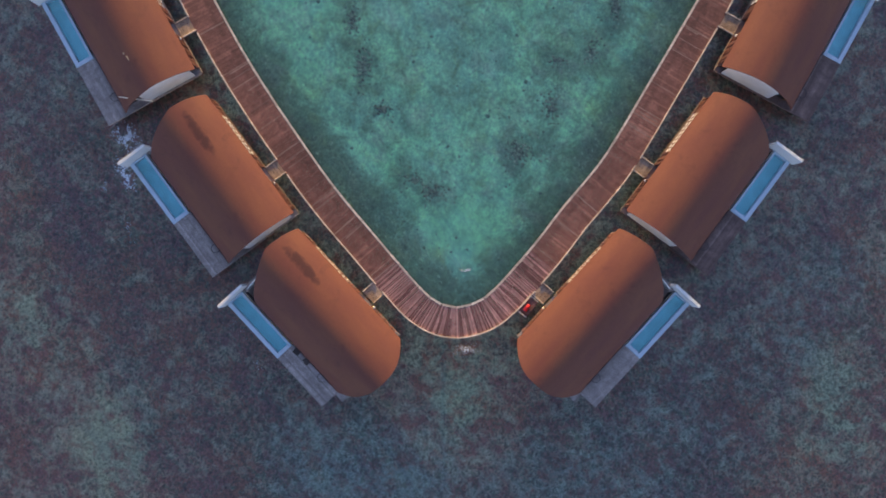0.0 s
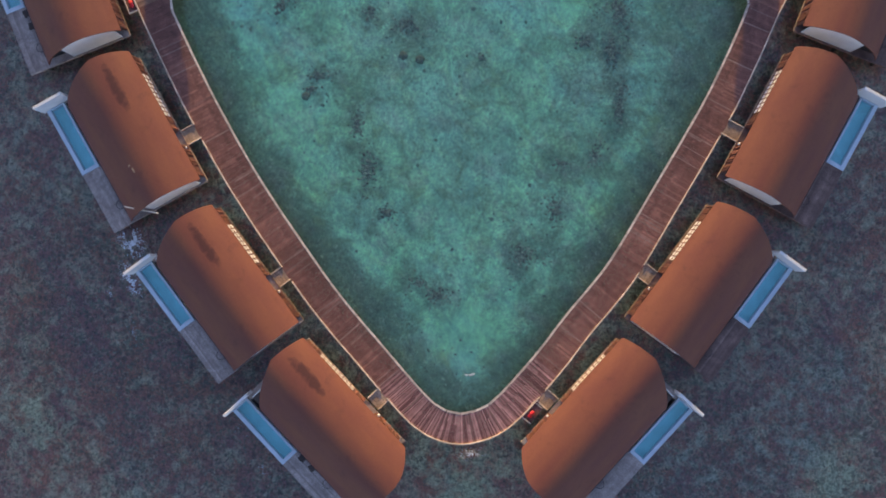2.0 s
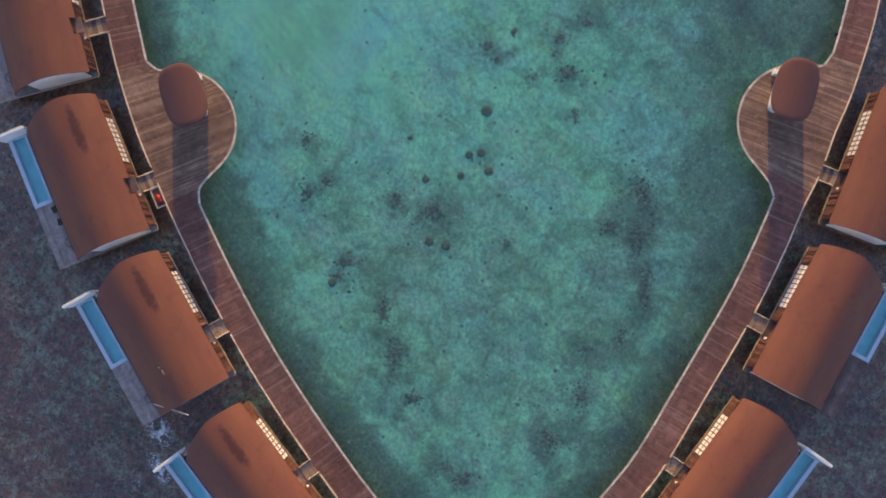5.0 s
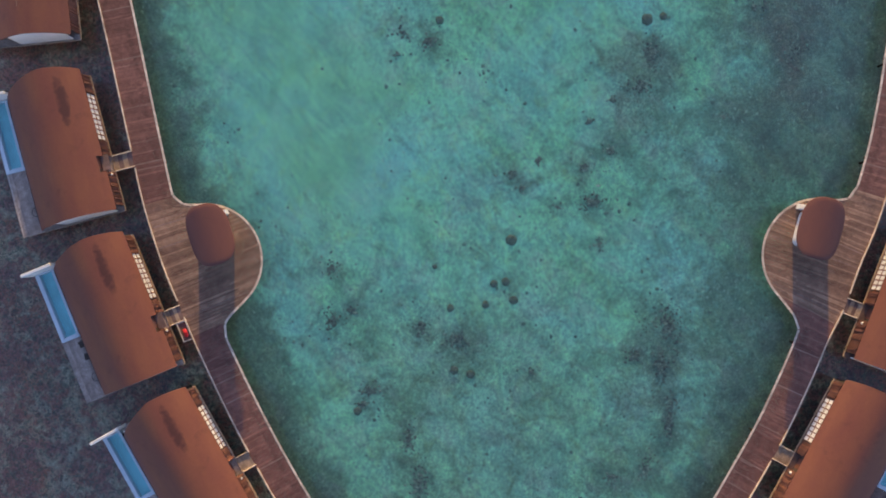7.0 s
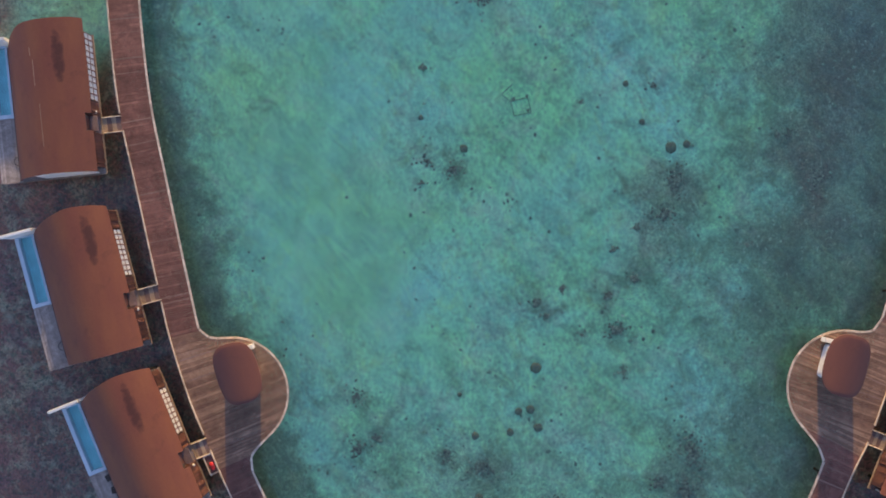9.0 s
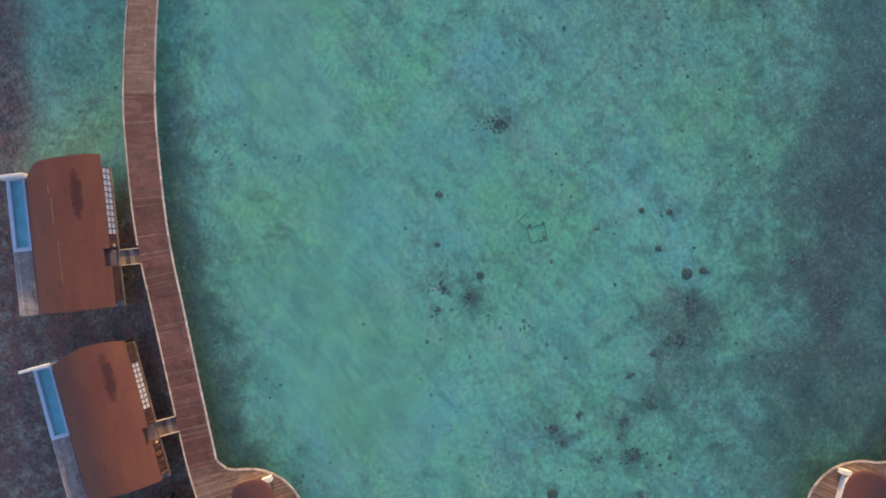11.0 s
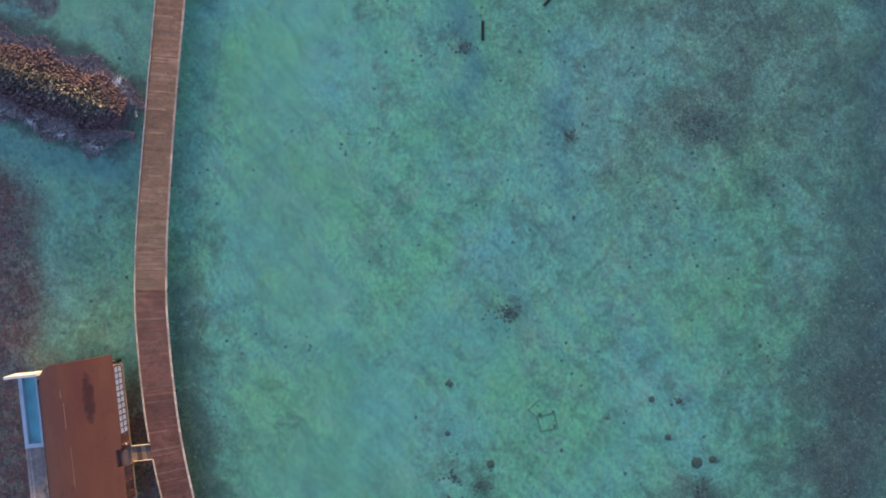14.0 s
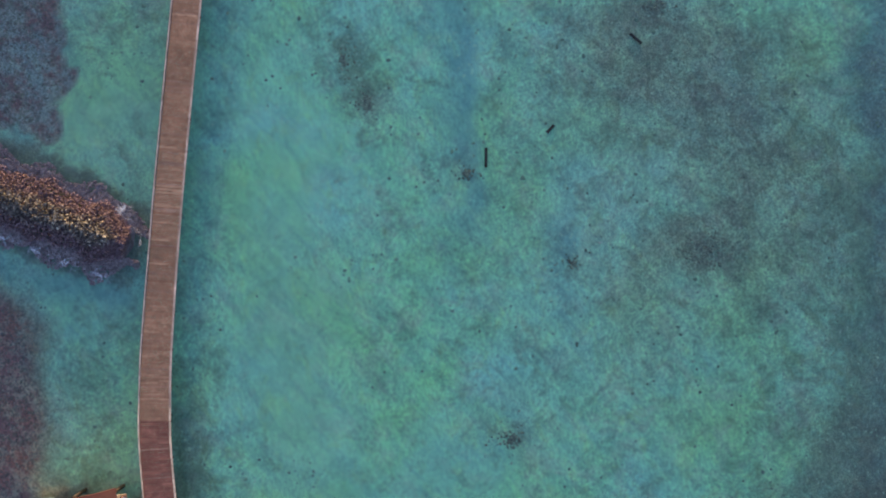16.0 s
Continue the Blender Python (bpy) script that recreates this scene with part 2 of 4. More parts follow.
    grown = plus(times(heads, 0.72), times(clumps, 0.5), times(algae, 0.20), times(blue_tone, 0.10), times(reef_and_shade, -0.14), -0.055)
    outer = mix(ns, ls, level(ns, ls, grown, 0.41, 0.58), flat, green)

    cover = plus(times(clumps, 0.85), times(rubble, 0.40), times(reef_and_shade, 0.42), times(calm, -0.14), -0.265)
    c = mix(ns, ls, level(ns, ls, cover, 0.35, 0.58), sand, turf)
    c = mix(ns, ls, level(ns, ls, cover, 0.62, 0.94, 0.8), c, deep)
    c = mix(ns, ls, open_sea, c, outer)

    # stones and tufts, singly and in swarms
    warp = ns.new("ShaderNodeTexNoise")
    warp.inputs["Scale"].default_value = 1.8
    warp.inputs["Detail"].default_value = 3
    ls.new(at, warp.inputs["Vector"])
    shifted = mix(ns, ls, 0.8, at, warp.outputs["Color"], 'ADD')
    swarm = noise_of(ns, ls, at, 0.16, 4, 0.65)
    for scale, grow, top, rare in ((2.1, 0.7, 0.36, -1.06), (3.6, 0.9, 0.42, -0.90)):
        cells = ns.new("ShaderNodeTexVoronoi")
        cells.inputs["Scale"].default_value = scale
        ls.new(shifted, cells.inputs["Vector"])
        chance = ns.new("ShaderNodeSeparateColor")
        ls.new(cells.outputs["Color"], chance.inputs[0])
        size = times(plus(times(chance.outputs[0], 0.75), swarm, times(reef_and_shade, 0.32), times(rust, 0.12), times(calm, -0.22), times(open_sea, 0.12), rare), grow)
        spot = maths(ns, ls, 'SUBTRACT', size, cells.outputs["Distance"])
        mark = level(ns, ls, plus(spot, 0.5), 0.32, 0.64, top)
        mark = maths(ns, ls, 'MULTIPLY', mark, plus(0.7, times(reef_and_shade, 0.4), times(open_sea, 0.6)))
        tint = mix(ns, ls, chance.outputs[1], deep, mix(ns, ls, open_sea, (0.19, 0.27, 0.22), (0.085, 0.06, 0.066)))
        c = mix(ns, ls, mark, c, tint)
    # pale grains of broken shell and coral
    grains = ns.new("ShaderNodeTexVoronoi")
    grains.inputs["Scale"].default_value = 3.0
    ls.new(stretched(ns, ls, shifted, 1.0, 0.6, 1.0), grains.inputs["Vector"])
    pick = ns.new("ShaderNodeSeparateColor")
    ls.new(grains.outputs["Color"], pick.inputs[0])
    bright = maths(ns, ls, 'SUBTRACT', times(plus(times(pick.outputs[0], 0.8), broad, -0.95), 0.8), grains.outputs["Distance"])
    c = mix(ns, ls, level(ns, ls, plus(bright, 0.5), 0.40, 0.60, 0.42), c, mix(ns, ls, open_sea, (0.66, 0.92, 0.74), (0.33, 0.36, 0.33)))

    fine = noise_of(ns, ls, stretched(ns, ls, at, 1.0, 0.7, 1.0), 2.9, 5, 0.72, 0.3)
    force = plus(0.72, times(calm, -0.45), times(rust, 0.2), times(open_sea, 0.28))
    c = mix(ns, ls, force, c, ramp(ns, ls, fine, [(0.34, (0.70, 0.72, 0.73)), (0.5, (1.0, 1.0, 1.0)), (0.66, (1.30, 1.26, 1.22))]), 'MULTIPLY')
    grit = noise_of(ns, ls, at, 7.0, 4, 0.75, 0.2)
    force = plus(0.2, times(open_sea, 0.2), times(reef_and_shade, 0.55), times(rust, 0.55), times(calm, -0.3))
    c = mix(ns, ls, force, c, ramp(ns, ls, grit, [(0.36, (0.62, 0.64, 0.66)), (0.5, (1.0, 1.0, 1.0)), (0.64, (1.42, 1.38, 1.34))]), 'MULTIPLY')
    cloud = noise_of(ns, ls, stretched(ns, ls, at, 1.0, 0.8, 1.0), 0.3, 4, 0.6, 1.0)
    c = mix(ns, ls, 0.8, c, ramp(ns, ls, cloud, [(0.34, (0.86, 0.87, 0.88)), (0.5, (1.0, 1.0, 1.0)), (0.66, (1.12, 1.10, 1.08))]), 'MULTIPLY')
    # streaks of wave-refracted light, painted on the bed from north-west to south-east
    wave_axes = ns.new("ShaderNodeMapping")
    wave_axes.vector_type = 'TEXTURE'
    wave_axes.inputs["Rotation"].default_value = (0, 0, radians(-50))
    wave_axes.inputs["Scale"].default_value = (3.2, 1.0, 1.0)
    ls.new(at, wave_axes.inputs["Vector"])
    streak = noise_of(ns, ls, wave_axes.outputs[0], 0.7, 5, 0.62, 0.9)
    c = mix(ns, ls, 0.85, c, ramp(ns, ls, streak, [(0.34, (0.84, 0.86, 0.91)), (0.5, (1.0, 1.0, 1.0)), (0.66, (1.15, 1.12, 1.03))]), 'MULTIPLY')
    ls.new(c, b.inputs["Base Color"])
    bump(ns, ls, b, plus(cover, times(heads, 0.5)), 0.2, 0.2)
    return m


def water_material(name, tint, rough, ripple, scale):
    """Clear tinted water with a rippled, reflecting surface."""
    m = bpy.data.materials.new(name)
    m.use_nodes = True
    ns, ls = m.node_tree.nodes, m.node_tree.links
    ns.remove(ns["Principled BSDF"])
    clear = ns.new("ShaderNodeBsdfTransparent")
    clear.inputs[0].default_value = (*tint, 1)
    gloss = ns.new("ShaderNodeBsdfGlossy")
    gloss.inputs["Roughness"].default_value = rough
    at = place(ns, ls)
    k = ns.new("ShaderNodeBump")
    k.inputs["Strength"].default_value = ripple
    k.inputs["Distance"].default_value = 0.12
    waves = maths(ns, ls, 'ADD', noise_of(ns, ls, at, scale, 4, 0.6, 0.5), noise_of(ns, ls, at, scale * 0.25, 3, 0.5))
    ls.new(waves, k.inputs["Height"])
    ls.new(k.outputs[0], gloss.inputs["Normal"])
    f = ns.new("ShaderNodeLayerWeight")
    f.inputs["Blend"].default_value = 0.5
    shine = ramp(ns, ls, f.outputs["Facing"], [(0.0, (0.06, 0.06, 0.06)), (0.25, (0.08, 0.08, 0.08)), (0.88, (0.95, 0.95, 0.95))])
    both = ns.new("ShaderNodeMixShader")
    ls.new(shine, both.inputs[0])
    ls.new(clear.outputs[0], both.inputs[1])
    ls.new(gloss.outputs[0], both.inputs[2])
    ls.new(both.outputs[0], ns["Material Output"].inputs["Surface"])
    return m


def coral_material(name, dark, light):
    """Dead and living coral rock, each stone in its own shade, pitted."""
    m, ns, ls, b = nodes_of(name, 0.95)
    at = place(ns, ls)
    geo = ns.new("ShaderNodeNewGeometry")
    c = ramp(ns, ls, geo.outputs["Random Per Island"], [(0.0, dark), (0.6, tuple(0.6 * p + 0.4 * q for p, q in zip(dark, light))), (1.0, light)])
    fine = noise_of(ns, ls, at, 5.0, 5, 0.7)
    c = mix(ns, ls, 0.8, c, ramp(ns, ls, fine, [(0.32, (0.5, 0.5, 0.52)), (0.68, (1.5, 1.45, 1.35))]), 'MULTIPLY')
    ls.new(c, b.inputs["Base Color"])
    bump(ns, ls, b, fine, 0.9, 0.06)
    return m


def rock_material():
    m, ns, ls, b = nodes_of("breakwater_rock", 0.85)
    at = place(ns, ls)
    geo = ns.new("ShaderNodeNewGeometry")
    stone = ramp(ns, ls, geo.outputs["Random Per Island"], [(0.0, (0.05, 0.042, 0.036)), (0.45, (0.13, 0.110, 0.086)), (0.8, (0.28, 0.24, 0.18)), (1.0, (0.46, 0.41, 0.32))])
    high = ns.new("ShaderNodeSeparateXYZ")
    ls.new(at, high.inputs[0])
    wet = maths(ns, ls, 'ADD', high.outputs[2], maths(ns, ls, 'MULTIPLY', noise_of(ns, ls, at, 0.8, 4), 0.8))
    c = mix(ns, ls, ramp(ns, ls, maths(ns, ls, 'MULTIPLY', wet, 0.5), [(0.56, (0, 0, 0)), (0.76, (1, 1, 1))]), mix(ns, ls, geo.outputs["Random Per Island"], (0.128, 0.080, 0.086), (0.215, 0.140, 0.146)), stone)
    weed = mix(ns, ls, geo.outputs["Random Per Island"], (0.34, 0.205, 0.245), (0.58, 0.40, 0.46))
    c = mix(ns, ls, ramp(ns, ls, maths(ns, ls, 'ADD', high.outputs[2], 0.5), [(0.38, (0, 0, 0)), (0.62, (1, 1, 1))]), weed, c)
    fine = noise_of(ns, ls, at, 7.0, 5)
    c = mix(ns, ls, 0.6, c, ramp(ns, ls, fine, [(0.3, (0.5, 0.5, 0.5)), (0.7, (1.2, 1.2, 1.2))]), 'MULTIPLY')
    ls.new(c, b.inputs["Base Color"])
    bump(ns, ls, b, fine, 0.8, 0.05)
    return m


M_WALK = wood("walkway_boards", (0.172, 0.072, 0.054), (0.325, 0.150, 0.110), wear=0.35)
M_BEND = wood("sun_bleached_plum_boards", (0.155, 0.064, 0.057), (0.56, 0.305, 0.26), wear=0.2, bold=True)
M_ROUND = wood("weathered_platform_boards", (0.245, 0.134, 0.088), (0.47, 0.290, 0.188), wear=0.45, bold=True)
M_NORTH = wood("faded_tan_boards", (0.235, 0.127, 0.080), (0.41, 0.255, 0.165), wear=0.2)
M_PALE = wood("pale_new_boards", (0.25, 0.15, 0.115), (0.34, 0.22, 0.17), wear=0.1)
M_GANG = wood("gangway_boards", (0.36, 0.245, 0.155), (0.52, 0.375, 0.25), wear=0.4)
M_KERB = wood("pale_kerb_wood", (0.66, 0.53, 0.39), (0.80, 0.67, 0.51), wear=0.15)
M_OLD_KERB = wood("greyed_kerb_wood", (0.42, 0.345, 0.29), (0.57, 0.475, 0.41), wear=0.2)
M_GREY = wood("grey_deck_boards", (0.35, 0.285, 0.245), (0.53, 0.44, 0.385), wear=0.3)
M_BROWN = wood("wet_brown_boards", (0.18, 0.105, 0.085), (0.32, 0.21, 0.17), wear=0.6)
M_SLAT = wood("orange_cladding", (0.15, 0.058, 0.045), (0.29, 0.118, 0.080), wear=0.5)
M_PILE = wood("dark_pile_wood", (0.05, 0.035, 0.03), (0.10, 0.075, 0.06), wear=0.5)
M_ROOF = roof_material("terracotta_roof")
M_PLUM_ROOF = roof_material("plum_terracotta_roof", 0.55)
M_WHITE = plain("white_render", (0.78, 0.77, 0.74), 0.7, 0.15, 0.8)
M_POOL = plain("pale_pool_plaster", (0.62, 0.72, 0.78), 0.5, 0.12, 1.2)
M_TILE = plain("blue_pool_tile", (0.40, 0.90, 0.96), 0.3, 0.2, 1.0)
M_PANE = plain("white_pane", (0.80, 0.79, 0.77), 0.35, 0.12, 3.0)
M_DARK = plain("dark_opening", (0.03, 0.027, 0.027), 0.5, 0.3, 2.0)
M_CANOPY = plain("dull_brown_canopy", (0.10, 0.075, 0.065), 0.7, 0.4, 2.0)
M_RED = plain("red_plastic", (0.75, 0.03, 0.03), 0.35, 0.15, 3.0)
M_METAL = plain("dark_metal", (0.05, 0.045, 0.05), 0.4, 0.2, 3.0, metal=0.6)
M_CORAL = coral_material("coral_rock", (0.15, 0.17, 0.155), (0.38, 0.46, 0.38))
M_RUBBLE = coral_material("overgrown_rubble", (0.17, 0.26, 0.225), (0.34, 0.54, 0.43))
M_HEAD = coral_material("coral_head_skin", (0.135, 0.15, 0.13), (0.22, 0.26, 0.21))
M_PIPE = plain("overgrown_pipe", (0.30, 0.46, 0.36), 0.9, 0.4, 2.0)
M_FOAM = plain("sea_foam", (0.8, 0.82, 0.85), 0.9, 0.2, 3.0)
M_BED = seabed_material()
M_SEA = water_material("lagoon_water", (0.92, 0.985, 0.858), 0.12, 0.5, 1.1)
M_POOLWATER = water_material("pool_water", (0.88, 0.985, 0.955), 0.03, 0.12, 2.0)
M_ROCK = rock_material()


# ---------------------------------------------------------------- mesh tools
def box(bm, x0, x1, y0, y1, z0, z1, bevel=0.0):
    v = [bm.verts.new(p) for p in ((x0, y0, z0), (x1, y0, z0), (x1, y1, z0), (x0, y1, z0),
                                   (x0, y0, z1), (x1, y0, z1), (x1, y1, z1), (x0, y1, z1))]
    fs = [bm.faces.new([v[i] for i in q]) for q in ((3, 2, 1, 0), (4, 5, 6, 7), (0, 1, 5, 4), (1, 2, 6, 5), (2, 3, 7, 6), (3, 0, 4, 7))]
    if bevel:
        edges = list({e for f in fs for e in f.edges})
        bmesh.ops.bevel(bm, geom=edges, offset=bevel, segments=1, affect='EDGES')


def slab(bm, corners, z0, z1):
    """A prism over a polygon in plan."""
    low = [bm.verts.new((x, y, z0)) for x, y in corners]
    top = [bm.verts.new((x, y, z1)) for x, y in corners]
    n = len(corners)
    bm.faces.new(top)
    bm.faces.new(low[::-1])
    for i in range(n):
        bm.faces.new((low[i], low[(i + 1) % n], top[(i + 1) % n], top[i]))


def pipe(bm, a, b, r, sides=8):
    a, b = Vector(a), Vector(b)
    z = (b - a).normalized()
    x = z.orthogonal().normalized()
    y = z.cross(x)
    ring = [[bm.verts.new(p + r * (math.cos(k * math.tau / sides) * x + math.sin(k * math.tau / sides) * y)) for k in range(sides)] for p in (a, b)]
    for k in range(sides):
        bm.faces.new((ring[0][k], ring[0][(k + 1) % sides], ring[1][(k + 1) % sides], ring[1][k]))
    bm.faces.new(ring[0][::-1])
    bm.faces.new(ring[1])


def part(name, bm, material, parent=None, label="", smooth=0.0, flip=False):
    """Links a bmesh as one mesh object under its thing. flip: mirrored in x, for the villas of the east arm."""
    if flip:
        for v in bm.verts:
            v.co.x = -v.co.x
    if len(bm.faces) > 1:
        bmesh.ops.recalc_face_normals(bm, faces=bm.faces)
    elif bm.faces[:][0].normal.z <= 0 or flip:
        bm.normal_update()
        if bm.faces[:][0].normal.z < 0:
            bmesh.ops.reverse_faces(bm, faces=bm.faces)
    me = bpy.data.meshes.new(name)
    bm.to_mesh(me)
    bm.free()
    if smooth:
        me.polygons.foreach_set("use_smooth", [True] * len(me.polygons))
        me.set_sharp_from_angle(angle=radians(smooth))
    me.materials.append(material)
    ob = new(name, me)
    if parent:
        ob.parent = parent
    if label:
        tagged(ob, label)
    return ob


def stone_shape():
    bm = bmesh.new()
    bmesh.ops.create_icosphere(bm, subdivisions=1, radius=1.0)
    bm.verts.index_update()
    shape = np.array([v.co[:] for v in bm.verts]), [tuple(v.index for v in f.verts) for f in bm.faces]
    bm.free()
    return shape


STONE = stone_shape()


class Heap:
    """Many rough stones in one mesh."""

    def __init__(self, seed):
        self.rng = random.Random(seed)
        self.chance = np.random.default_rng(seed)
        self.verts, self.faces = [], []

    def stone(self, x, y, z, size, squash=0.85, rough=0.22):
        turn = np.array(Euler(tuple(self.chance.uniform(0, 6.28, 3))).to_matrix())
        co = (STONE[0] @ turn) * (1 + self.chance.uniform(-rough, rough, (len(STONE[0]), 1)))
        co = co * size * self.chance.uniform(0.7, 1.25, 3) * np.array((1, 1, squash)) + np.array((x, y, z))
        base = len(self.verts)
        self.verts.extend(map(tuple, co))
        self.faces.extend(tuple(base + k for k in f) for f in STONE[1])

    def done(self, name, material):
        me = bpy.data.meshes.new(name)
        me.from_pydata(self.verts, [], self.faces)
        me.materials.append(material)
        return new(name, me)


# ---------------------------------------------------------------- coral
PATCHES = []


def coral_patch(x, y, rx, ry, count, seed, dark=0.75):
    """A dark cluster of coral rock on the sand, thick in the middle and frayed at its edge."""
    heap = Heap(seed)
    rng = heap.rng
    for _ in range(round(2.6 * count)):
        a, r = rng.uniform(0, math.tau), abs(rng.gauss(0, 0.56))
        r *= 1 + 0.35 * math.sin(3 * a + seed) + 0.2 * math.sin(5 * a + 2 * seed)
        heap.stone(x + rx * r * math.cos(a), y + ry * r * math.sin(a), BED + 0.01, rng.uniform(0.04, 0.16) * (1.2 - 0.5 * min(r, 1)), 0.4, 0.4)
    PATCHES.append((x, y, rx, ry, dark))
    tagged(heap.done("coral_patch", M_CORAL), "cluster of dark brown coral rocks on pale sand", "coral", "coral patches", "stuff")


def coral_head(x, y, r, seed):
    """One rounded, knobbly head of coral."""
    bm = bmesh.new()
    bmesh.ops.create_icosphere(bm, subdivisions=3, radius=1.0)
    for v in bm.verts:
        p = v.co.copy()
        grow = 1 + 0.22 * noise.noise(p * 1.6 + Vector((seed, 0, 0))) + 0.10 * noise.noise(p * 5 + Vector((0, seed, 0)))
        v.co = Vector((x + r * grow * p.x, y + r * grow * p.y, BED - 0.05 + 0.55 * r * grow * p.z))
    PATCHES.append((x, y, 0.4 * r, 0.4 * r, 0.45))
    tagged(part("coral_head", bm, M_HEAD, smooth=60), "rounded dark brown coral head on the sandy seabed", "coral", "coral heads")


coral_patch(6.5, 10.1, 1.7, 2.4, 150, 1, 0.95)
coral_patch(-7.6, 17.9, 1.1, 2.4, 80, 2, 0.85)
coral_patch(-8.5, 22, 0.8, 1.8, 34, 3, 0.5)
coral_patch(13.1, 19.1, 1.4, 1.7, 80, 4, 0.85)
coral_patch(10.2, 18.4, 1.7, 0.7, 30, 5, 0.5)
coral_patch(9.5, 14, 1, 1.9, 55, 6, 0.7)
coral_patch(15.3, 23.3, 0.7, 2.2, 55, 7, 0.8)
coral_patch(-3, 7.4, 1.6, 1.2, 50, 8, 0.65)
coral_patch(-1.2, 6.4, 1.6, 1.1, 50, 9, 0.6)
coral_patch(-5.8, 14, 1.4, 1, 26, 10, 0.5)
coral_patch(-12.1, 26.5, 1.5, 0.8, 30, 11, 0.5)
coral_patch(-12.7, 25.2, 0.8, 0.7, 16, 12, 0.5)
coral_patch(-15.4, 37.7, 1.2, 1.1, 44, 13, 0.75)
coral_patch(-15.5, 32.8, 1.3, 1.9, 36, 14, 0.5)
coral_patch(-13.6, 33.9, 0.7, 0.8, 16, 15, 0.55)
coral_patch(-7.3, 32.3, 0.9, 1.3, 40, 16, 0.75)
coral_patch(-4.1, 31, 1.5, 1.2, 44, 17, 0.65)
coral_patch(15.2, 32.2, 1.9, 2.6, 110, 18, 0.75)
coral_patch(14.7, 28.6, 1.1, 2, 60, 19, 0.75)
coral_patch(12.1, 29.5, 1.2, 1, 30, 20, 0.6)
coral_patch(15.5, 25, 0.8, 1.6, 30, 21, 0.55)
coral_patch(8.5, 43.6, 1.4, 1, 50, 22, 0.75)
coral_patch(9.1, 39.8, 1, 0.8, 18, 23, 0.45)
coral_patch(1.1, 46.2, 0.8, 0.6, 24, 24, 0.75)
coral_patch(2, 44.9, 0.5, 0.4, 12, 25, 0.7)
coral_patch(3.5, 47.4, 0.4, 0.9, 14, 26, 0.6)
coral_patch(7.7, 46.7, 0.9, 0.8, 26, 27, 0.7)
coral_patch(10, 48.3, 0.8, 0.5, 12, 28, 0.5)
coral_patch(5.3, 43.2, 0.8, 0.6, 10, 29, 0.4)
coral_patch(14, 57.1, 1, 1.9, 85, 30, 0.9)
coral_patch(13.2, 54.2, 2, 1.4, 50, 31, 0.55)
coral_patch(26.8, 57.3, 1, 2.2, 130, 32, 1.3)
coral_patch(-6.4, 58.4, 0.9, 1.1, 34, 33, 0.8)
coral_patch(-8.8, 59.3, 1, 1, 18, 34, 0.45)
coral_patch(14.5, 91.6, 2.8, 2.2, 120, 35, 0.7)
coral_patch(-3.6, 74.4, 1.8, 1.6, 46, 36, 0.5)
coral_patch(-16.4, 105.6, 1.1, 1.7, 90, 37, 0.95)
coral_patch(-18.6, 109.5, 1.2, 3.2, 30, 38, 0.4)
coral_patch(-7.4, 98.9, 1.2, 0.8, 30, 39, 0.7)
coral_patch(10.2, 113.9, 2.2, 1.3, 50, 40, 0.7)
coral_patch(20.5, 51.2, 1.4, 1, 20, 41, 0.45)
coral_patch(12, 66, 0.8, 0.6, 14, 42, 0.5)
coral_patch(2.3, 90.5, 1.2, 1, 16, 43, 0.35)
coral_patch(24.5, 61.4, 1, 0.8, 18, 44, 0.5)
coral_head(13.6, 60.3, 0.52, 1)
coral_head(15.1, 60.6, 0.36, 2)
coral_head(-5.4, 60.4, 0.4, 3)
coral_head(1, 40.2, 0.52, 4)
coral_head(-0.6, 36.2, 0.36, 5)
coral_head(0.5, 36.4, 0.42, 6)
coral_head(1.2, 34.7, 0.42, 7)
coral_head(-1.4, 34.3, 0.36, 8)
coral_head(-4.6, 34, 0.38, 9)
coral_head(-2.8, 27.9, 0.4, 10)
coral_head(-4.3, 28.3, 0.4, 11)
coral_head(-13.2, 24.6, 0.42, 12)
coral_head(-6, 37.8, 0.25, 13)
coral_head(11, 62.7, 0.3, 14)
coral_head(9.5, 66.2, 0.3, 15)
coral_head(-9.3, 63.3, 0.25, 16)
for k, (x, y) in enumerate((
        (14.2, 28.7), (-12.0, 26.6), (2.8, 28.0), (10.4, 48.2), (-9.2, 67.9), (-9.3, 57.3), (10.4, 52.9), (8.3, 51.1), (5.3, 64.6),
        (23.4, 61.3))):
    size = 0.35 + 0.35 * ((k * 7) % 5) / 4
    coral_patch(x, y, size, size * (0.7 + 0.2 * (k % 4)), 7 + k % 7, 60 + k, 0.18)


# ---------------------------------------------------------------- seabed and sea
class Lattice:
    """Smooth two-dimensional noise over whole grids, about -1 to 1."""

    def __init__(self, seed):
        self.table = np.random.default_rng(seed).uniform(-1, 1, (128, 128))

    def one(self, x, y):
        i, j = np.floor(x).astype(int), np.floor(y).astype(int)
        u, v = x - i, y - j
        u, v = u * u * (3 - 2 * u), v * v * (3 - 2 * v)
        t = self.table
        a, b = t[i % 128, j % 128], t[(i + 1) % 128, j % 128]
        c, d = t[i % 128, (j + 1) % 128], t[(i + 1) % 128, (j + 1) % 128]
        return (a * (1 - u) + b * u) * (1 - v) + (c * (1 - u) + d * u) * v

    def __call__(self, x, y, scale, octaves=3):
        return sum(0.55 ** k * self.one(x * scale * 2 ** k + 9.1 * k, y * scale * 2 ** k + 4.7 * k) for k in range(octaves))


ROUGH, DRIFT, SPREAD = Lattice(3), Lattice(8), Lattice(21)


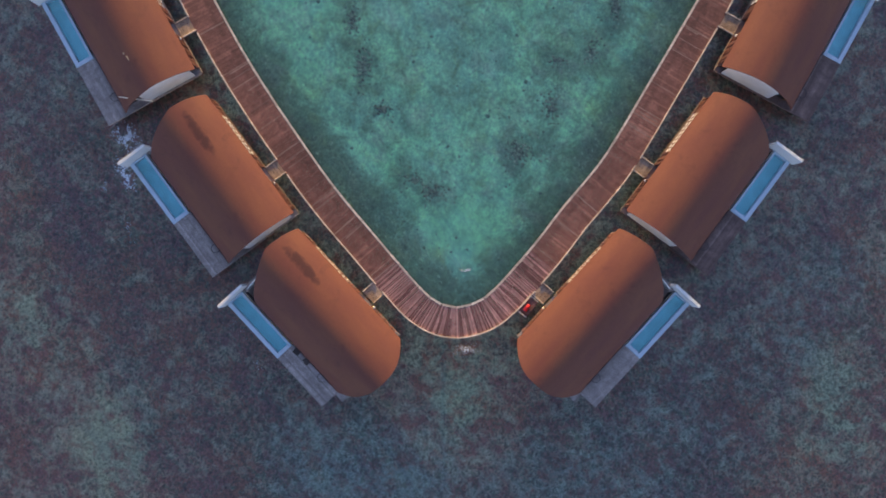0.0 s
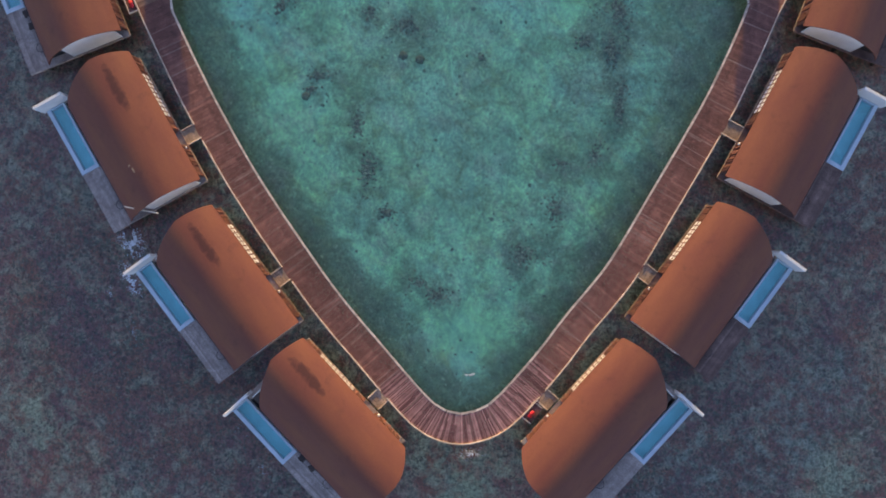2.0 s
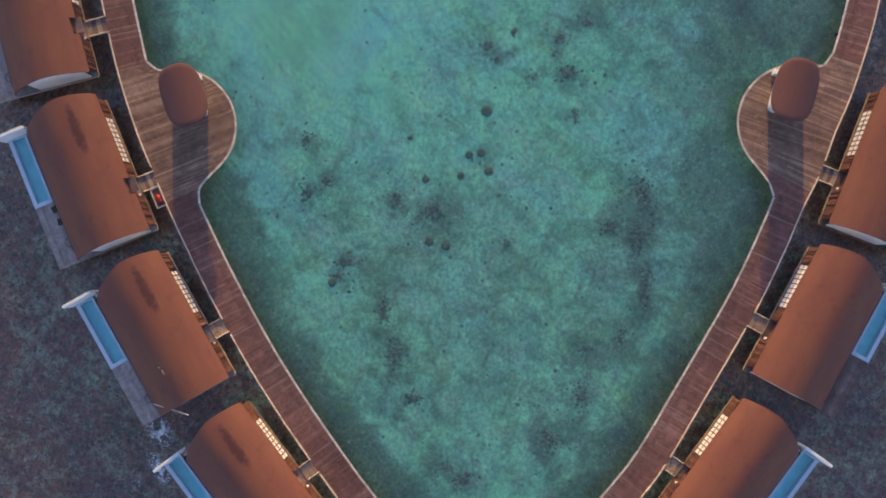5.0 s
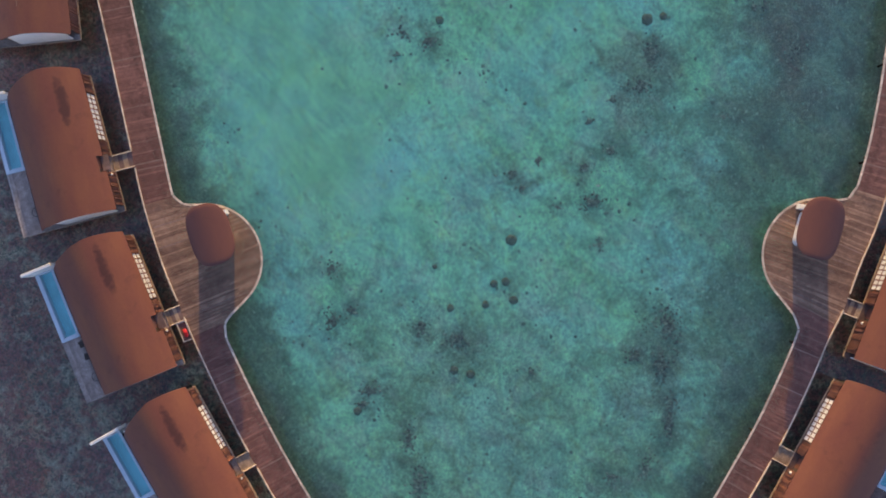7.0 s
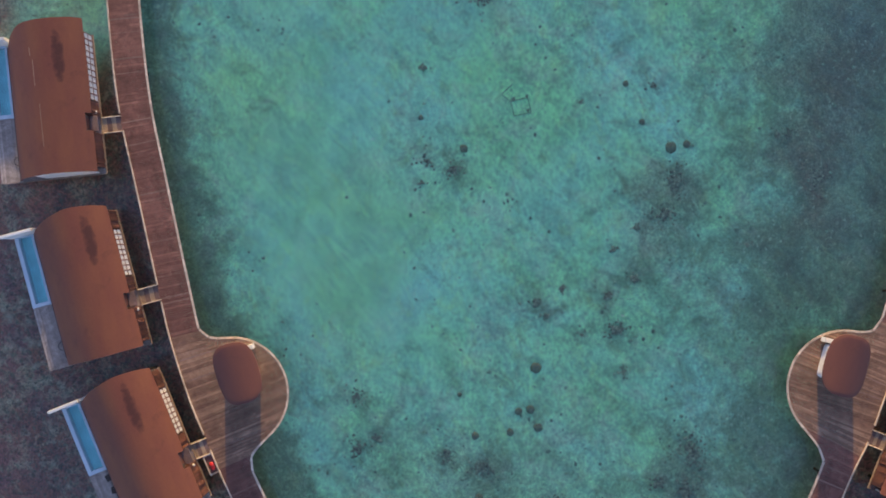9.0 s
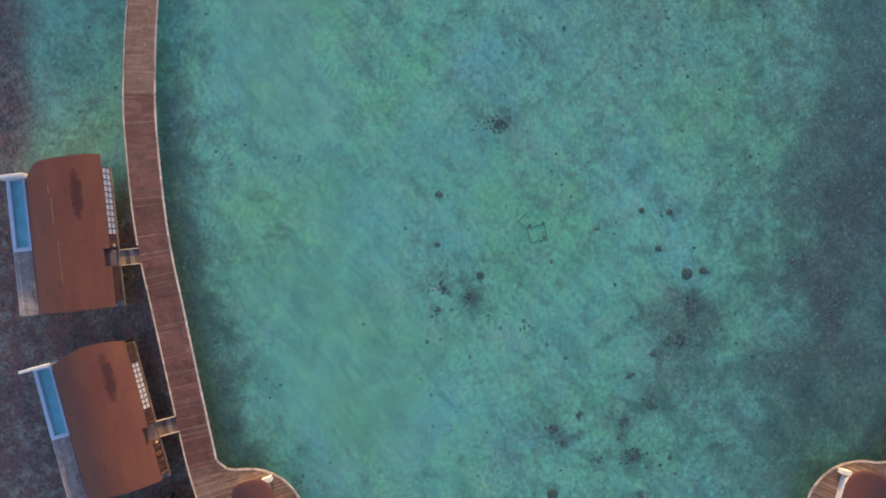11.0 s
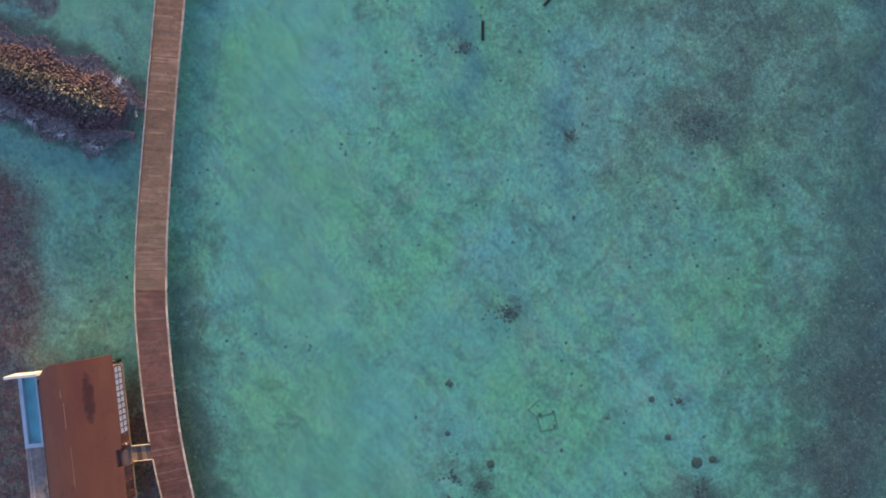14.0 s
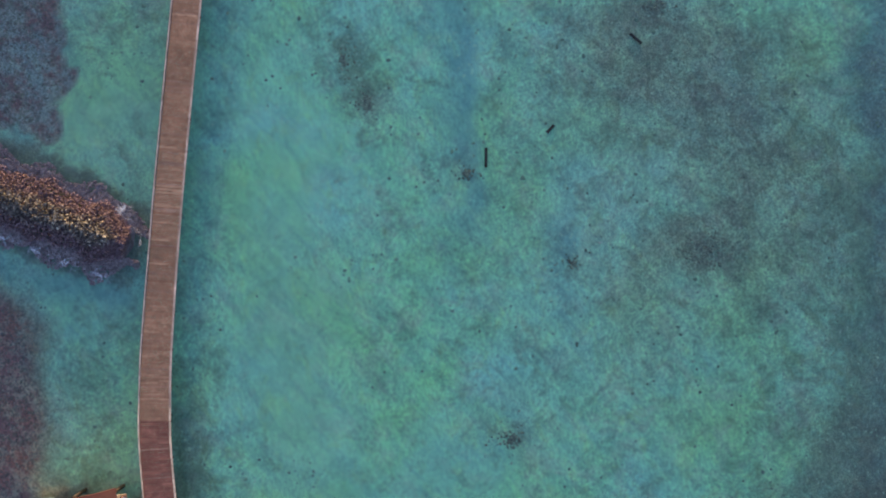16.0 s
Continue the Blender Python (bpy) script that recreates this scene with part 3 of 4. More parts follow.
def soft(a, b, v):
    t = np.clip((v - a) / (b - a), 0, 1)
    return t * t * (3 - 2 * t)


def blobs(x, y, places, ragged=1.6):
    """Soft, ragged patches: centre, half-widths, strength."""
    px = x + ragged * DRIFT(x, y, 0.25, 4)
    py = y + ragged * SPREAD(x, y, 0.25, 4)
    out = np.zeros_like(x)
    for cx, cy, rx, ry, k in places:
        out += k * np.exp(-(((px - cx) / rx) ** 2 + ((py - cy) / ry) ** 2) ** 1.4)
    return np.minimum(out, 1.0)


# centre, half-widths, strength
# blue of deeper water and of the breakwater's shade, painted on the bed
BLUE_TONE = [(-8.4, 110, 2.0, 8, 0.9), (-7.9, 97, 1.7, 6, 0.75), (1.2, 92, 1.7, 9, 0.6), (-43, 88.8, 7, 2.6, 0.8), (-52, 92, 5, 3, 0.6),
        (-48.2, 110, 4.2, 6.5, 1.0), (32, 106, 3, 16, 1.0), (16.5, 105.5, 3.2, 3, 0.5), (-5, -19, 7, 6, 0.65),
        (15, -20, 11, 7, 0.55), (22, -10, 6, 6, 0.3), (34, -6, 7, 8, 0.3), (-14, -18, 5, 5, 0.45), (31, 72, 3, 18, 0.5), (24, 30, 3, 9, 0.3)]
ALGAE = [(0, 24, 15, 15, 0.3), (21, 30, 5, 10, 0.35), (-40.8, 74.5, 3.6, 4.0, 1.0), (-26, 65, 6, 9, 0.7), (-22, 78, 7, 6, 0.5), (-24, 90, 6, 8, 0.55), (-12.6, 57, 8, 5, 0.55),
         (-16, 45, 4, 8, 0.5), (-8, 24, 5, 6, 0.35), (24, 106, 3, 7, 0.7), (-30, -16, 3.5, 6, 0.36), (-37, -4, 4, 5, 0.3), (14, 76, 4, 3, 0.6),
         (-20.5, 16, 3, 8, 0.5), (16, 7, 3, 6, 0.5), (1, -11.5, 4, 4, 0.55), (36, -13, 4, 5, 0.45), (-28.8, 27, 2, 8, 0.4)]
TURF = [(-1, 19, 13, 13, 0.25), (0, 31, 10, 5, 0.06), (14, 26, 5, 10, 0.32), (-13.5, 31, 4, 7, 0.2), (14, 53, 5, 6, 0.34), (26, 54, 5, 9, 0.4),
        (18, 45, 6, 6, 0.3), (9, 108, 9, 8, 0.42), (13, 91, 7, 7, 0.24), (22, 98, 8, 16, 0.5), (31, 76, 7, 22, 0.62), (32.5, 92, 4.5, 30, 0.9), (23, 40, 5, 12, 0.5), (21, 31, 3.5, 8, 0.45), (25, 49, 4, 6, 0.3),
        (24, 67, 9, 13, 0.3), (-18, 109, 2.5, 6, 0.35), (-6, 0, 5, 5, 0.12), (8, 45, 5, 5, 0.12)]
RUST = [(0, 19, 17, 16, 0.26), (8, 99, 15, 19, 0.38), (10, 110, 7, 8, 0.9), (14, 92, 4, 4, 0.8), (20, 98, 8, 12, 0.6), (28, 66, 6, 14, 0.6), (-4, 75, 4, 3, 0.5), (-16.4, 105.6, 2, 2.4, 0.8),
        (8, 86, 5, 6, 0.35), (13.5, 55, 3, 4, 0.7), (26.6, 57, 2, 4, 0.9), (34, 100, 3, 20, 0.8), (-6, 30, 6, 4, 0.3), (14, 30, 3, 6, 0.35)]
CALM = [(-19, 58, 8, 12, 1.0), (-24, 100, 6, 12, 1.0), (-40, 105, 5.5, 6, 1.0), (-24, 80, 6, 9, 0.8), (-13, 47, 8, 7, 0.6), (4, 56, 6, 8, 0.3),
        (-8, 108, 2, 8, 0.6), (-43, 88, 6, 2.5, 0.8), (2, 1, 6, 4, 0.5), (-8, 71, 8, 6, 0.4)]


def bed_maps(x, y):
    """How much of the ground is reef or painted shade, open sea, blue-toned, algae, rust and calm sand: the lagoon is
    sandy, the open side is reef.
    """
    shape = x.shape
    x, y = x.ravel(), y.ravel()
    d = np.empty_like(x)                       # distance from the walkway, plus on the lagoon's side
    ex, ey = (np.array([p[k] for p in coarse_edge]) for k in (0, 1))
    nx, ny = (np.array([n[k] for n in normals[::10]]) for k in (0, 1))
    for a in range(0, len(x), 20000):
        s = slice(a, a + 20000)
        k = np.argmin((x[s, None] - ex) ** 2 + (y[s, None] - ey) ** 2, axis=1)
        d[s] = (x[s] - ex[k]) * nx[k] + (y[s] - ey[k]) * ny[k]
    wander = 0.5 + 0.5 * ROUGH(x, y, 0.06, 3)
    sea = soft(0.5, -3.6, d)
    value = sea * (0.8 + 0.5 * (wander - 0.5))
    # shade between and behind the villas, painted as a band of darkest bed
    value = np.maximum(value, 1.02 * soft(-2.6, -4.0, d) * soft(-16.0, -11.0, d) * soft(74, 68, y) * (0.72 + 0.28 * soft(-11, -5, y)))
    # sandy shallows west of the walkway, beyond the last villa
    shallow = soft(64, 71, y + 2 * DRIFT(x, y, 0.2)) * soft(-50, -44, x + 0.6 * np.clip(y - 83, 0, 12) + 1.5 * SPREAD(x, y, 0.2)) * (1 - soft(-33, -30, x))
    value = value * (1 - 0.8 * shallow)
    hollow = soft(102.5, 104, y + 0.15 * (x + 45) + 1.4 * DRIFT(x, y, 0.4, 4)) * soft(-44.2, -45.4, x + 1.5 * SPREAD(x, y, 0.35, 4))
    value = np.maximum(value, 0.9 * hollow)
    # turf and stones inside the lagoon; the walkway's shade painted as a darker rim
    inside = 1 - sea
    value = value + inside * blobs(x, y, TURF, 2.5) * (0.8 + 0.5 * (wander - 0.5))
    value = np.maximum(value, 0.75 * soft(4.5, 0.6, d + 1.2 * DRIFT(x, y, 0.3)) * inside * soft(95, 60, y))
    # dark bed round the foot of the breakwater
    along = (-0.9264, 0.3765)
    s, w = (x + 38.5) * along[0] + (y - 92.9) * along[1], np.abs(-(x + 38.5) * along[1] + (y - 92.9) * along[0])
    value = np.maximum(value, 0.95 * soft(5.0, 3.8, w + 1.0 * SPREAD(x, y, 0.5)) * soft(-2.4, 0.0, s))
    for px, py, rx, ry, weight in PATCHES:
        e = ((x - px) / (rx + 0.4)) ** 2 + ((y - py) / (ry + 0.4)) ** 2
        e = e * np.maximum(0.3, 1 + 1.1 * DRIFT(x, y, 0.7, 3))
        value = value + 0.65 * weight * np.maximum(0, 1 - value) * np.exp(-1.6 * e)
    blue_tone = blobs(x, y, BLUE_TONE)
    # the walkway's shade, painted as a blue-grey band that widens towards the north
    blue_tone = np.maximum(blue_tone, 0.40 * soft(0.4, -0.4, d - 1.5 - 0.055 * (y - 74)) * soft(-4.0, -3.0, d) * soft(66, 92, y))
    blue_tone = np.maximum(blue_tone, 0.8 * hollow)
    outer = np.maximum(sea, soft(-35, -38, x)) * (1 - 0.85 * shallow * (1 - hollow))
    green = np.maximum(blobs(x, y, ALGAE), 0.35 * soft(-2.6, -3.6, d) * soft(-8.5, -6, d) * soft(30, 5, y))
    maps = (np.minimum(value, 1.1), outer, blue_tone, green, blobs(x, y, RUST, 2.2), blobs(x, y, CALM, 2.5))
    return [m.reshape(shape) for m in maps]


coarse_edge = inner[::10]


def spaced(lo, hi, step):
    inside = list(np.arange(lo, hi + 1e-6, step))
    out, grow, v = [], step * 2, hi
    while v < 2500:
        v += grow
        grow *= 1.7
        out.append(v)
    span = [v - hi for v in out]
    return [lo - s for s in reversed(span)] + inside + out


def seabed():
    xs, ys = np.array(spaced(-62, 58, 0.5)), np.array(spaced(-40, 134, 0.5))
    x, y = np.meshgrid(xs, ys)
    near = (x >= -62) & (x <= 58) & (y >= -40) & (y <= 134)
    far = (0.85, 1.0, 0.3, 0.0, 0.0, 0.0)
    maps = [np.where(near, m, f) for m, f in zip(bed_maps(x, y), far)]
    z = BED + 0.05 * ROUGH(x, y, 0.35, 3)
    w = len(xs)
    verts = np.stack([x.ravel(), y.ravel(), z.ravel()], axis=1).tolist()
    i, j = np.meshgrid(np.arange(w - 1), np.arange(len(ys) - 1))
    k = (j * w + i).ravel()
    faces = np.stack([k, k + 1, k + w + 1, k + w], axis=1).tolist()
    me = bpy.data.meshes.new("seabed")
    me.from_pydata(verts, [], faces)
    for name, values in zip(("reef_and_shade", "open_sea", "blue_tone", "algae", "rust", "calm"), maps):
        me.attributes.new(name, 'FLOAT', 'POINT').data.foreach_set("value", values.ravel().astype(np.float32))
    me.polygons.foreach_set("use_smooth", [True] * len(faces))
    me.materials.append(M_BED)
    tagged(new("seabed", me), "mottled sand and coral rubble seabed under shallow water", "seabed", kind="structure")


seabed()


def rubble(count, seed):
    """Loose stones and tufts strewn over the lagoon, thick where the ground is stony."""
    heap = Heap(seed)
    chance = np.random.default_rng(seed)
    x, y = chance.uniform(-50, 36, count), chance.uniform(-2, 120, count)
    reef_and_shade, outside, blue_tone, algae, rust, calm = bed_maps(x, y)
    swarm = SPREAD(x, y, 0.22, 4)
    keep = (outside < 0.4) & (chance.random(count) < 0.08 + 0.6 * np.minimum(reef_and_shade, 0.55) + 0.35 * rust + 0.5 * np.maximum(swarm, 0) - 0.2 * calm)
    for px, py in zip(x[keep], y[keep]):
        heap.stone(px, py, BED + 0.01, 0.05 + 0.15 * heap.rng.random() ** 2.5, 0.22, 0.4)
    tagged(heap.done("seabed_rubble", M_RUBBLE), "loose dark coral stones strewn over the pale sand", "rubble", kind="stuff")


rubble(14000, 77)


def sheet(bm, x0, x1, y0, y1, z):
    """A level water surface that faces up."""
    bm.faces.new([bm.verts.new((x, y, z)) for x, y in ((x0, y0), (x1, y0), (x1, y1), (x0, y1))])


bm = bmesh.new()
sheet(bm, -2600, 2600, -2600, 2600, 0.0)
tagged(part("sea", bm, M_SEA), "clear turquoise shallow sea with small ripples", "water", kind="structure")


def sunken_log(a, b, r):
    bm = bmesh.new()
    pipe(bm, (*a, BED + r), (*b, BED + r), r, 9)
    tagged(part("sunken_log", bm, M_PILE, smooth=40), "dark waterlogged timber lying on the seabed", "log", "sunken logs")


sunken_log((-5.56, 101.3), (-5.58, 99.5), 0.13)
sunken_log((0.09, 102.62), (0.72, 103.29), 0.14)
def pipe_grid(x, y, turn):
    bm = bmesh.new()
    for a, b in (((-0.8, -0.7), (0.8, -0.7)), ((-0.8, 0.7), (0.8, 0.7)), ((-0.8, -0.7), (-0.8, 0.7)), ((0.8, -0.7), (0.8, 0.7)), ((-0.8, 0.7), (-1.5, 1.5)), ((-1.5, 1.5), (-0.3, 2.2))):
        pipe(bm, (*a, BED + 0.0), (*b, BED + 0.0), 0.04, 6)
    ob = part("pipe_grid", bm, M_PIPE, smooth=40)
    ob.matrix_basis = pose(x, y, 0, 0, 0, turn)
    tagged(ob, "overgrown square grid of pipes lying on the sandy seabed", "debris")


pipe_grid(-0.1, 64.2, 12)
sunken_log((7.86, 111.62), (8.89, 110.67), 0.14)


# ---------------------------------------------------------------- walkway
walkway = tagged(new("walkway"), "long curved timber walkway on piles over the lagoon", "walkway", kind="structure")


rng = random.Random(4)


def board(bm, i, j, z0, z1, gap, f, g):
    """One cross board between two stations of the walkway, from f to g of the way."""
    a, b, c, d = sea_edge[i], lagoon_edge[i], lagoon_edge[j], sea_edge[j]
    a, b, c, d = a.lerp(d, f), b.lerp(c, f), b.lerp(c, g), a.lerp(d, g)
    k = gap / PLANK
    p = [a.lerp(d, k), b.lerp(c, k), c.lerp(b, k), d.lerp(a, k)]
    joints, at = [0.0], 0.0
    while at < 1:
        at += 1.0 if inner[i].y < 0.6 else rng.uniform(0.25, 0.9) if reach[i] > 0.9 else rng.uniform(0.5, 1.3)
        joints.append(at if at < 0.85 else 1.0)
        at = joints[-1]
    rail_shades = bm.verts.layers.float["rail_shade"]
    for u, v in zip(joints, joints[1:]):        # butt joints
        old = len(bm.verts)
        e = v - 0.002
        cuts = [u] + [k for k in (0.61, 0.68, 0.75, 0.83) if u < k < e] + [e]
        for f, g in zip(cuts, cuts[1:]):
            piece = [p[0].lerp(p[1], f), p[0].lerp(p[1], g), p[3].lerp(p[2], g), p[3].lerp(p[2], f)]
            slab(bm, [(q.x, q.y) for q in piece], z0, z1)
        bm.verts.ensure_lookup_table()
        made = bm.verts[old:]
        for k, vert in enumerate(made):          # the lagoon rail's shadow, painted along the arms
            along_board = (cuts[k // 8 + (1 if k % 4 in (1, 2) else 0)])
            vert[rail_shades] = max(0.0, 1 - abs(along_board - 0.715) / 0.08) if reach[i] < 0.6 and 0 < inner[i].y < 60 else 0.0
        if len(cuts) > 2:
            bmesh.ops.remove_doubles(bm, verts=made, dist=0.0004)


BAY = 19
for start in range(0, len(inner) - BAY - 1, BAY):
    bm = bmesh.new()
    bm.verts.layers.float.new("rail_shade")
    for i in range(start, start + BAY):
        lift = rng.uniform(-0.0015, 0.0015)
        strips = ((0.0, 0.5), (0.5, 1.0)) if inner[i].y < 0.6 else ((0.0, 1.0),)      # narrow boards round the bend
        for f, g in strips:
            board(bm, i, i + 1, DECK - 0.05, DECK + lift, 0.006, f, g)
    part("deck_bay", bm, M_ROUND if reach[start + BAY // 2] > 0.9 else M_BEND if inner[start + BAY // 2].y < 0.6 else M_NORTH if inner[start + BAY // 2].y > rng.uniform(69, 79) else M_WALK, walkway)
    mid = start + BAY // 2
    along = (inner[start + BAY] - inner[start]).normalized()
    for q in (inner[start] - normals[start] * 0.95, sea_edge[start] + normals[start] * 0.95) if start % (BAY * 3) == 0 else ():
        bm = bmesh.new()
        pipe(bm, (q.x, q.y, BED - 1.0), (q.x, q.y, DECK - 0.25), 0.11, 10)
        part("pile", bm, M_PILE, walkway, smooth=40)
    bm = bmesh.new()
    p, q = inner[start], sea_edge[start]
    w = along * 0.1
    slab(bm, [(p.x - w.x, p.y - w.y), (p.x + w.x, p.y + w.y), (q.x + w.x, q.y + w.y), (q.x - w.x, q.y - w.y)], DECK - 0.25, DECK - 0.055)
    part("cross_beam", bm, M_PILE, walkway)
    # newer, paler boards let in between the old ones
    for k, whole in zip(rng.sample(range(start, start + BAY), 3), (True, True, False) if rng.random() < 0.5 else (True,)):
        p, q = sea_edge[k].lerp(sea_edge[k + 1], 0.5), lagoon_edge[k].lerp(lagoon_edge[k + 1], 0.5)
        run = (q - p).length
        a = rng.uniform(0.04, 0.5)
        b = min(0.97, a + rng.uniform(0.6, 2.6) / run)
        if whole:
            a, b = 0.03, 0.92
        p, q = p.lerp(q, a), p.lerp(q, b)
        w = along * rng.choice((0.02, 0.03, 0.045, 0.06))
        bm = bmesh.new()
        slab(bm, [(p.x - w.x, p.y - w.y), (p.x + w.x, p.y + w.y), (q.x + w.x, q.y + w.y), (q.x - w.x, q.y - w.y)], DECK - 0.01, DECK + 0.004)
        part("pale_board", bm, M_PALE, walkway)


def kerb(line, i, j, side, wide, low, high, name, gap=0.012):
    bm = bmesh.new()
    a, b = line[i], line[j]
    d = (b - a)
    if d.length < 0.08:
        bm.free()
        return
    n = Vector((d.y, -d.x, 0)).normalized() * wide * side
    k = min(0.3, gap / d.length)
    a, b = a.lerp(b, k), b.lerp(a, k)
    slab(bm, [(a.x, a.y), (b.x, b.y), (b.x + n.x, b.y + n.y), (a.x + n.x, a.y + n.y)], low, high)
    part(name, bm, M_OLD_KERB if a.y > 78 else M_KERB, walkway)


def stations(line, length, on_platform=None):
    """Indices that cut a line into pieces of about that length, or shorter ones round the platforms."""
    out, run = [0], 0.0
    for i in range(1, len(line)):
        run += (line[i] - line[i - 1]).length
        if run >= (on_platform if on_platform and reach[i] > 0.6 else length) or (i + 1 < len(line) and (line[i + 1] - line[i]).length > 0.6):
            out.append(i)
            run = 0.0
    return out


cuts = stations(lagoon_edge, 1.2, 0.45)
for i, j in zip(cuts, cuts[1:]):
    kerb(lagoon_edge, i, j, -1, 0.19, DECK + 0.005, DECK + 0.03, "lagoon_rail", 0.016)
doorways = [pose(c[0], c[1], 0, 0, 0, h - 90) @ Vector(((-1 if east else 1) * (9.43 + length), 4.2, 0)) for c, h, east, length in VILLAS]
cuts = stations(sea_edge, 0.7)
for i, j in zip(cuts, cuts[1:]):
    if min((sea_edge[i].lerp(sea_edge[j], 0.5) - p).length for p in doorways) > 0.75:      # open where a gangway joins
        kerb(sea_edge, i, j, 1, 0.11, DECK + 0.005, DECK + 0.14, "sea_kerb", 0.0)


# ---------------------------------------------------------------- villas
PROFILE = [(1.95, 2.05), (2.25, 2.65), (2.9, 3.45), (3.8, 4.12), (4.7, 4.64), (5.4, 4.88), (6.1, 4.95), (6.9, 4.82), (7.7, 4.53), (8.4, 4.14), (8.95, 3.7), (9.27, 3.3)]


def profile(n):
    """The roof's arch across the villa, as n + 1 points."""
    p = [(q.x, q.y) for q in spline(PROFILE, 0.02)]
    return [p[round(i * (len(p) - 1) / n)] for i in range(n + 1)]


ARCH = profile(30)


def arch_z(x):
    return float(np.interp(x, [p[0] for p in ARCH], [p[1] for p in ARCH]))


def deck_stool(home, x, y, turn, east):
    """A low dark stool half under the eave."""
    stool = new("deck_stool")
    stool.matrix_basis = home.matrix_basis @ pose(-x if east else x, y, 0, 0, 0, turn)
    tagged(stool, "low dark wooden stool on a timber sun deck", "stool", "deck stools")
    bm = bmesh.new()
    box(bm, -0.24, 0.24, -0.3, 0.3, DECK + 0.34, DECK + 0.4, 0.015)
    part("seat", bm, M_PILE, stool)
    for lx in (-0.19, 0.19):
        for ly in (-0.25, 0.25):
            bm = bmesh.new()
            box(bm, lx - 0.025, lx + 0.025, ly - 0.025, ly + 0.025, DECK + 0.003, DECK + 0.338)
            part("leg", bm, M_PILE, stool)


def villa(corner, heading, east, rounded=False, taper=0.29, columns=9, windows_to=10.5, boards=None, side_step=False, round_corner=False, beam=False, notch=True, stools=False):
    """A villa on piles: its long side runs north along y, the walkway lies at plus x, the pool at x = 0."""
    home = new("water_villa")
    home.matrix_basis = pose(corner[0], corner[1], 0, 0, 0, heading - 90)
    tagged(home, "overwater villa with a curved terracotta roof, timber deck and plunge pool", "villa", "overwater villas")

    def lean(bm):
        for v in bm.verts:                         # the side wall leans out towards its foot
            v.co.x += (3.24 - v.co.z) * (0.0 if rounded else 0.06)
        return bm

    def add(name, bm, material, label="", smooth=0.0, under=None):
        return part(name, bm, material, under or home, label, smooth, east)

    # roof shell
    n = len(ARCH)
    foot = -1.9 if rounded else 0.0
    marks = sorted([k / 15 for k in range(16)] + [(3.45 - foot) / (13.0 - foot), (4.95 - foot) / (13.0 - foot)])
    rows = len(marks) - 1
    cut = [j for j in range(rows) if 3.4 < foot + (13.0 - foot) * 0.5 * (marks[j] + marks[j + 1]) < 5.0 and notch]
    lip = n - 3
    bm = bmesh.new()
    top, low = [], []
    for j in range(rows + 1):
        t = marks[j]
        line, under_line = [], []
        for i, (x, z) in enumerate(ARCH):
            u = abs((x - 5.7) / 3.75)
            north = 13.0 - 0.5 * u ** 3 - taper * max(0, 6.3 - x)
            if round_corner:
                north = 13.35 - 0.06 * max(0, 8.5 - x) - 2.7 * max(0, (4.5 - x) / 2.75) ** 2.2
            south = (-2.0 + 2.0 * u ** 2.8) if rounded else 0.0
            y = south + (north - south) * t
            line.append(bm.verts.new((x, y, z)))
            a, b = ARCH[max(i - 1, 0)], ARCH[min(i + 1, n - 1)]
            nx, nz = -(b[1] - a[1]), b[0] - a[0]
            s = 0.14 / math.hypot(nx, nz)
            under_line.append(bm.verts.new((x - nx * s, y, z - nz * s)))
        top.append(line)
        low.append(under_line)
    for j in range(rows):
        last = lip if j in cut else n - 1      # the roof is cut back over the entry
        for i in range(last):
            bm.faces.new((top[j][i], top[j][i + 1], top[j + 1][i + 1], top[j + 1][i]))
            bm.faces.new((low[j][i], low[j + 1][i], low[j + 1][i + 1], low[j][i + 1]))
        for i in (0, last):
            bm.faces.new((top[j][i], top[j + 1][i], low[j + 1][i], low[j][i]))
    for j in (cut[0], cut[-1] + 1) if cut else ():
        for i in range(lip, n - 1):
            bm.faces.new((top[j][i], top[j][i + 1], low[j][i + 1], low[j][i]))
    for j in (0, rows):
        for i in range(n - 1):
            bm.faces.new((top[j][i], top[j][i + 1], low[j][i + 1], low[j][i]))
    add("roof", bm, M_ROOF, smooth=35)

    if round_corner:                               # scuffed seams along the roof
        for x, y0, y1 in ((5.3, 7.6, 9.8), (5.55, 2.4, 6.0), (5.1, 10.2, 10.9)):
            bm = bmesh.new()
            box(bm, x, x + 0.035, y0, y1, arch_z(x + 0.018) + 0.004, arch_z(x + 0.018) + 0.012)
            add("seam_strip", bm, M_GANG)
    if beam:
        # pole lying on the roof, placed to fit the camera's view
        bm = bmesh.new()
        pipe(bm, (2.37, 1.16, 3.15), (5.09, -1.09, 4.75), 0.05, 8)
        add("awning_pole", bm, M_KERB, "pale pole lying on the roof")
        # small pale marks on the roof, added as thin blocks
        for x, y, half in ((5.0, 3.1, 0.22), (4.87, 3.62, 0.08)):
            bm = bmesh.new()
            box(bm, x - 0.07, x + 0.07, y - half, y + half, arch_z(x) - 0.03, arch_z(x) + 0.03, 0.02)
            add("roof_patch", bm, M_GANG, "small pale mark on the roof")
    # floor and edge beam
    bm = bmesh.new()
    box(bm, 1.86, 9.26 if rounded else 9.37, 0.0, 12.3, DECK - 0.2, DECK - 0.03)
    add("floor", bm, boards or M_GREY)
    if not rounded:
        bm = bmesh.new()
        box(bm, 9.372, 9.45, -0.02, 12.3, DECK - 0.1, DECK + 0.03)
        add("edge_beam", bm, M_GANG)
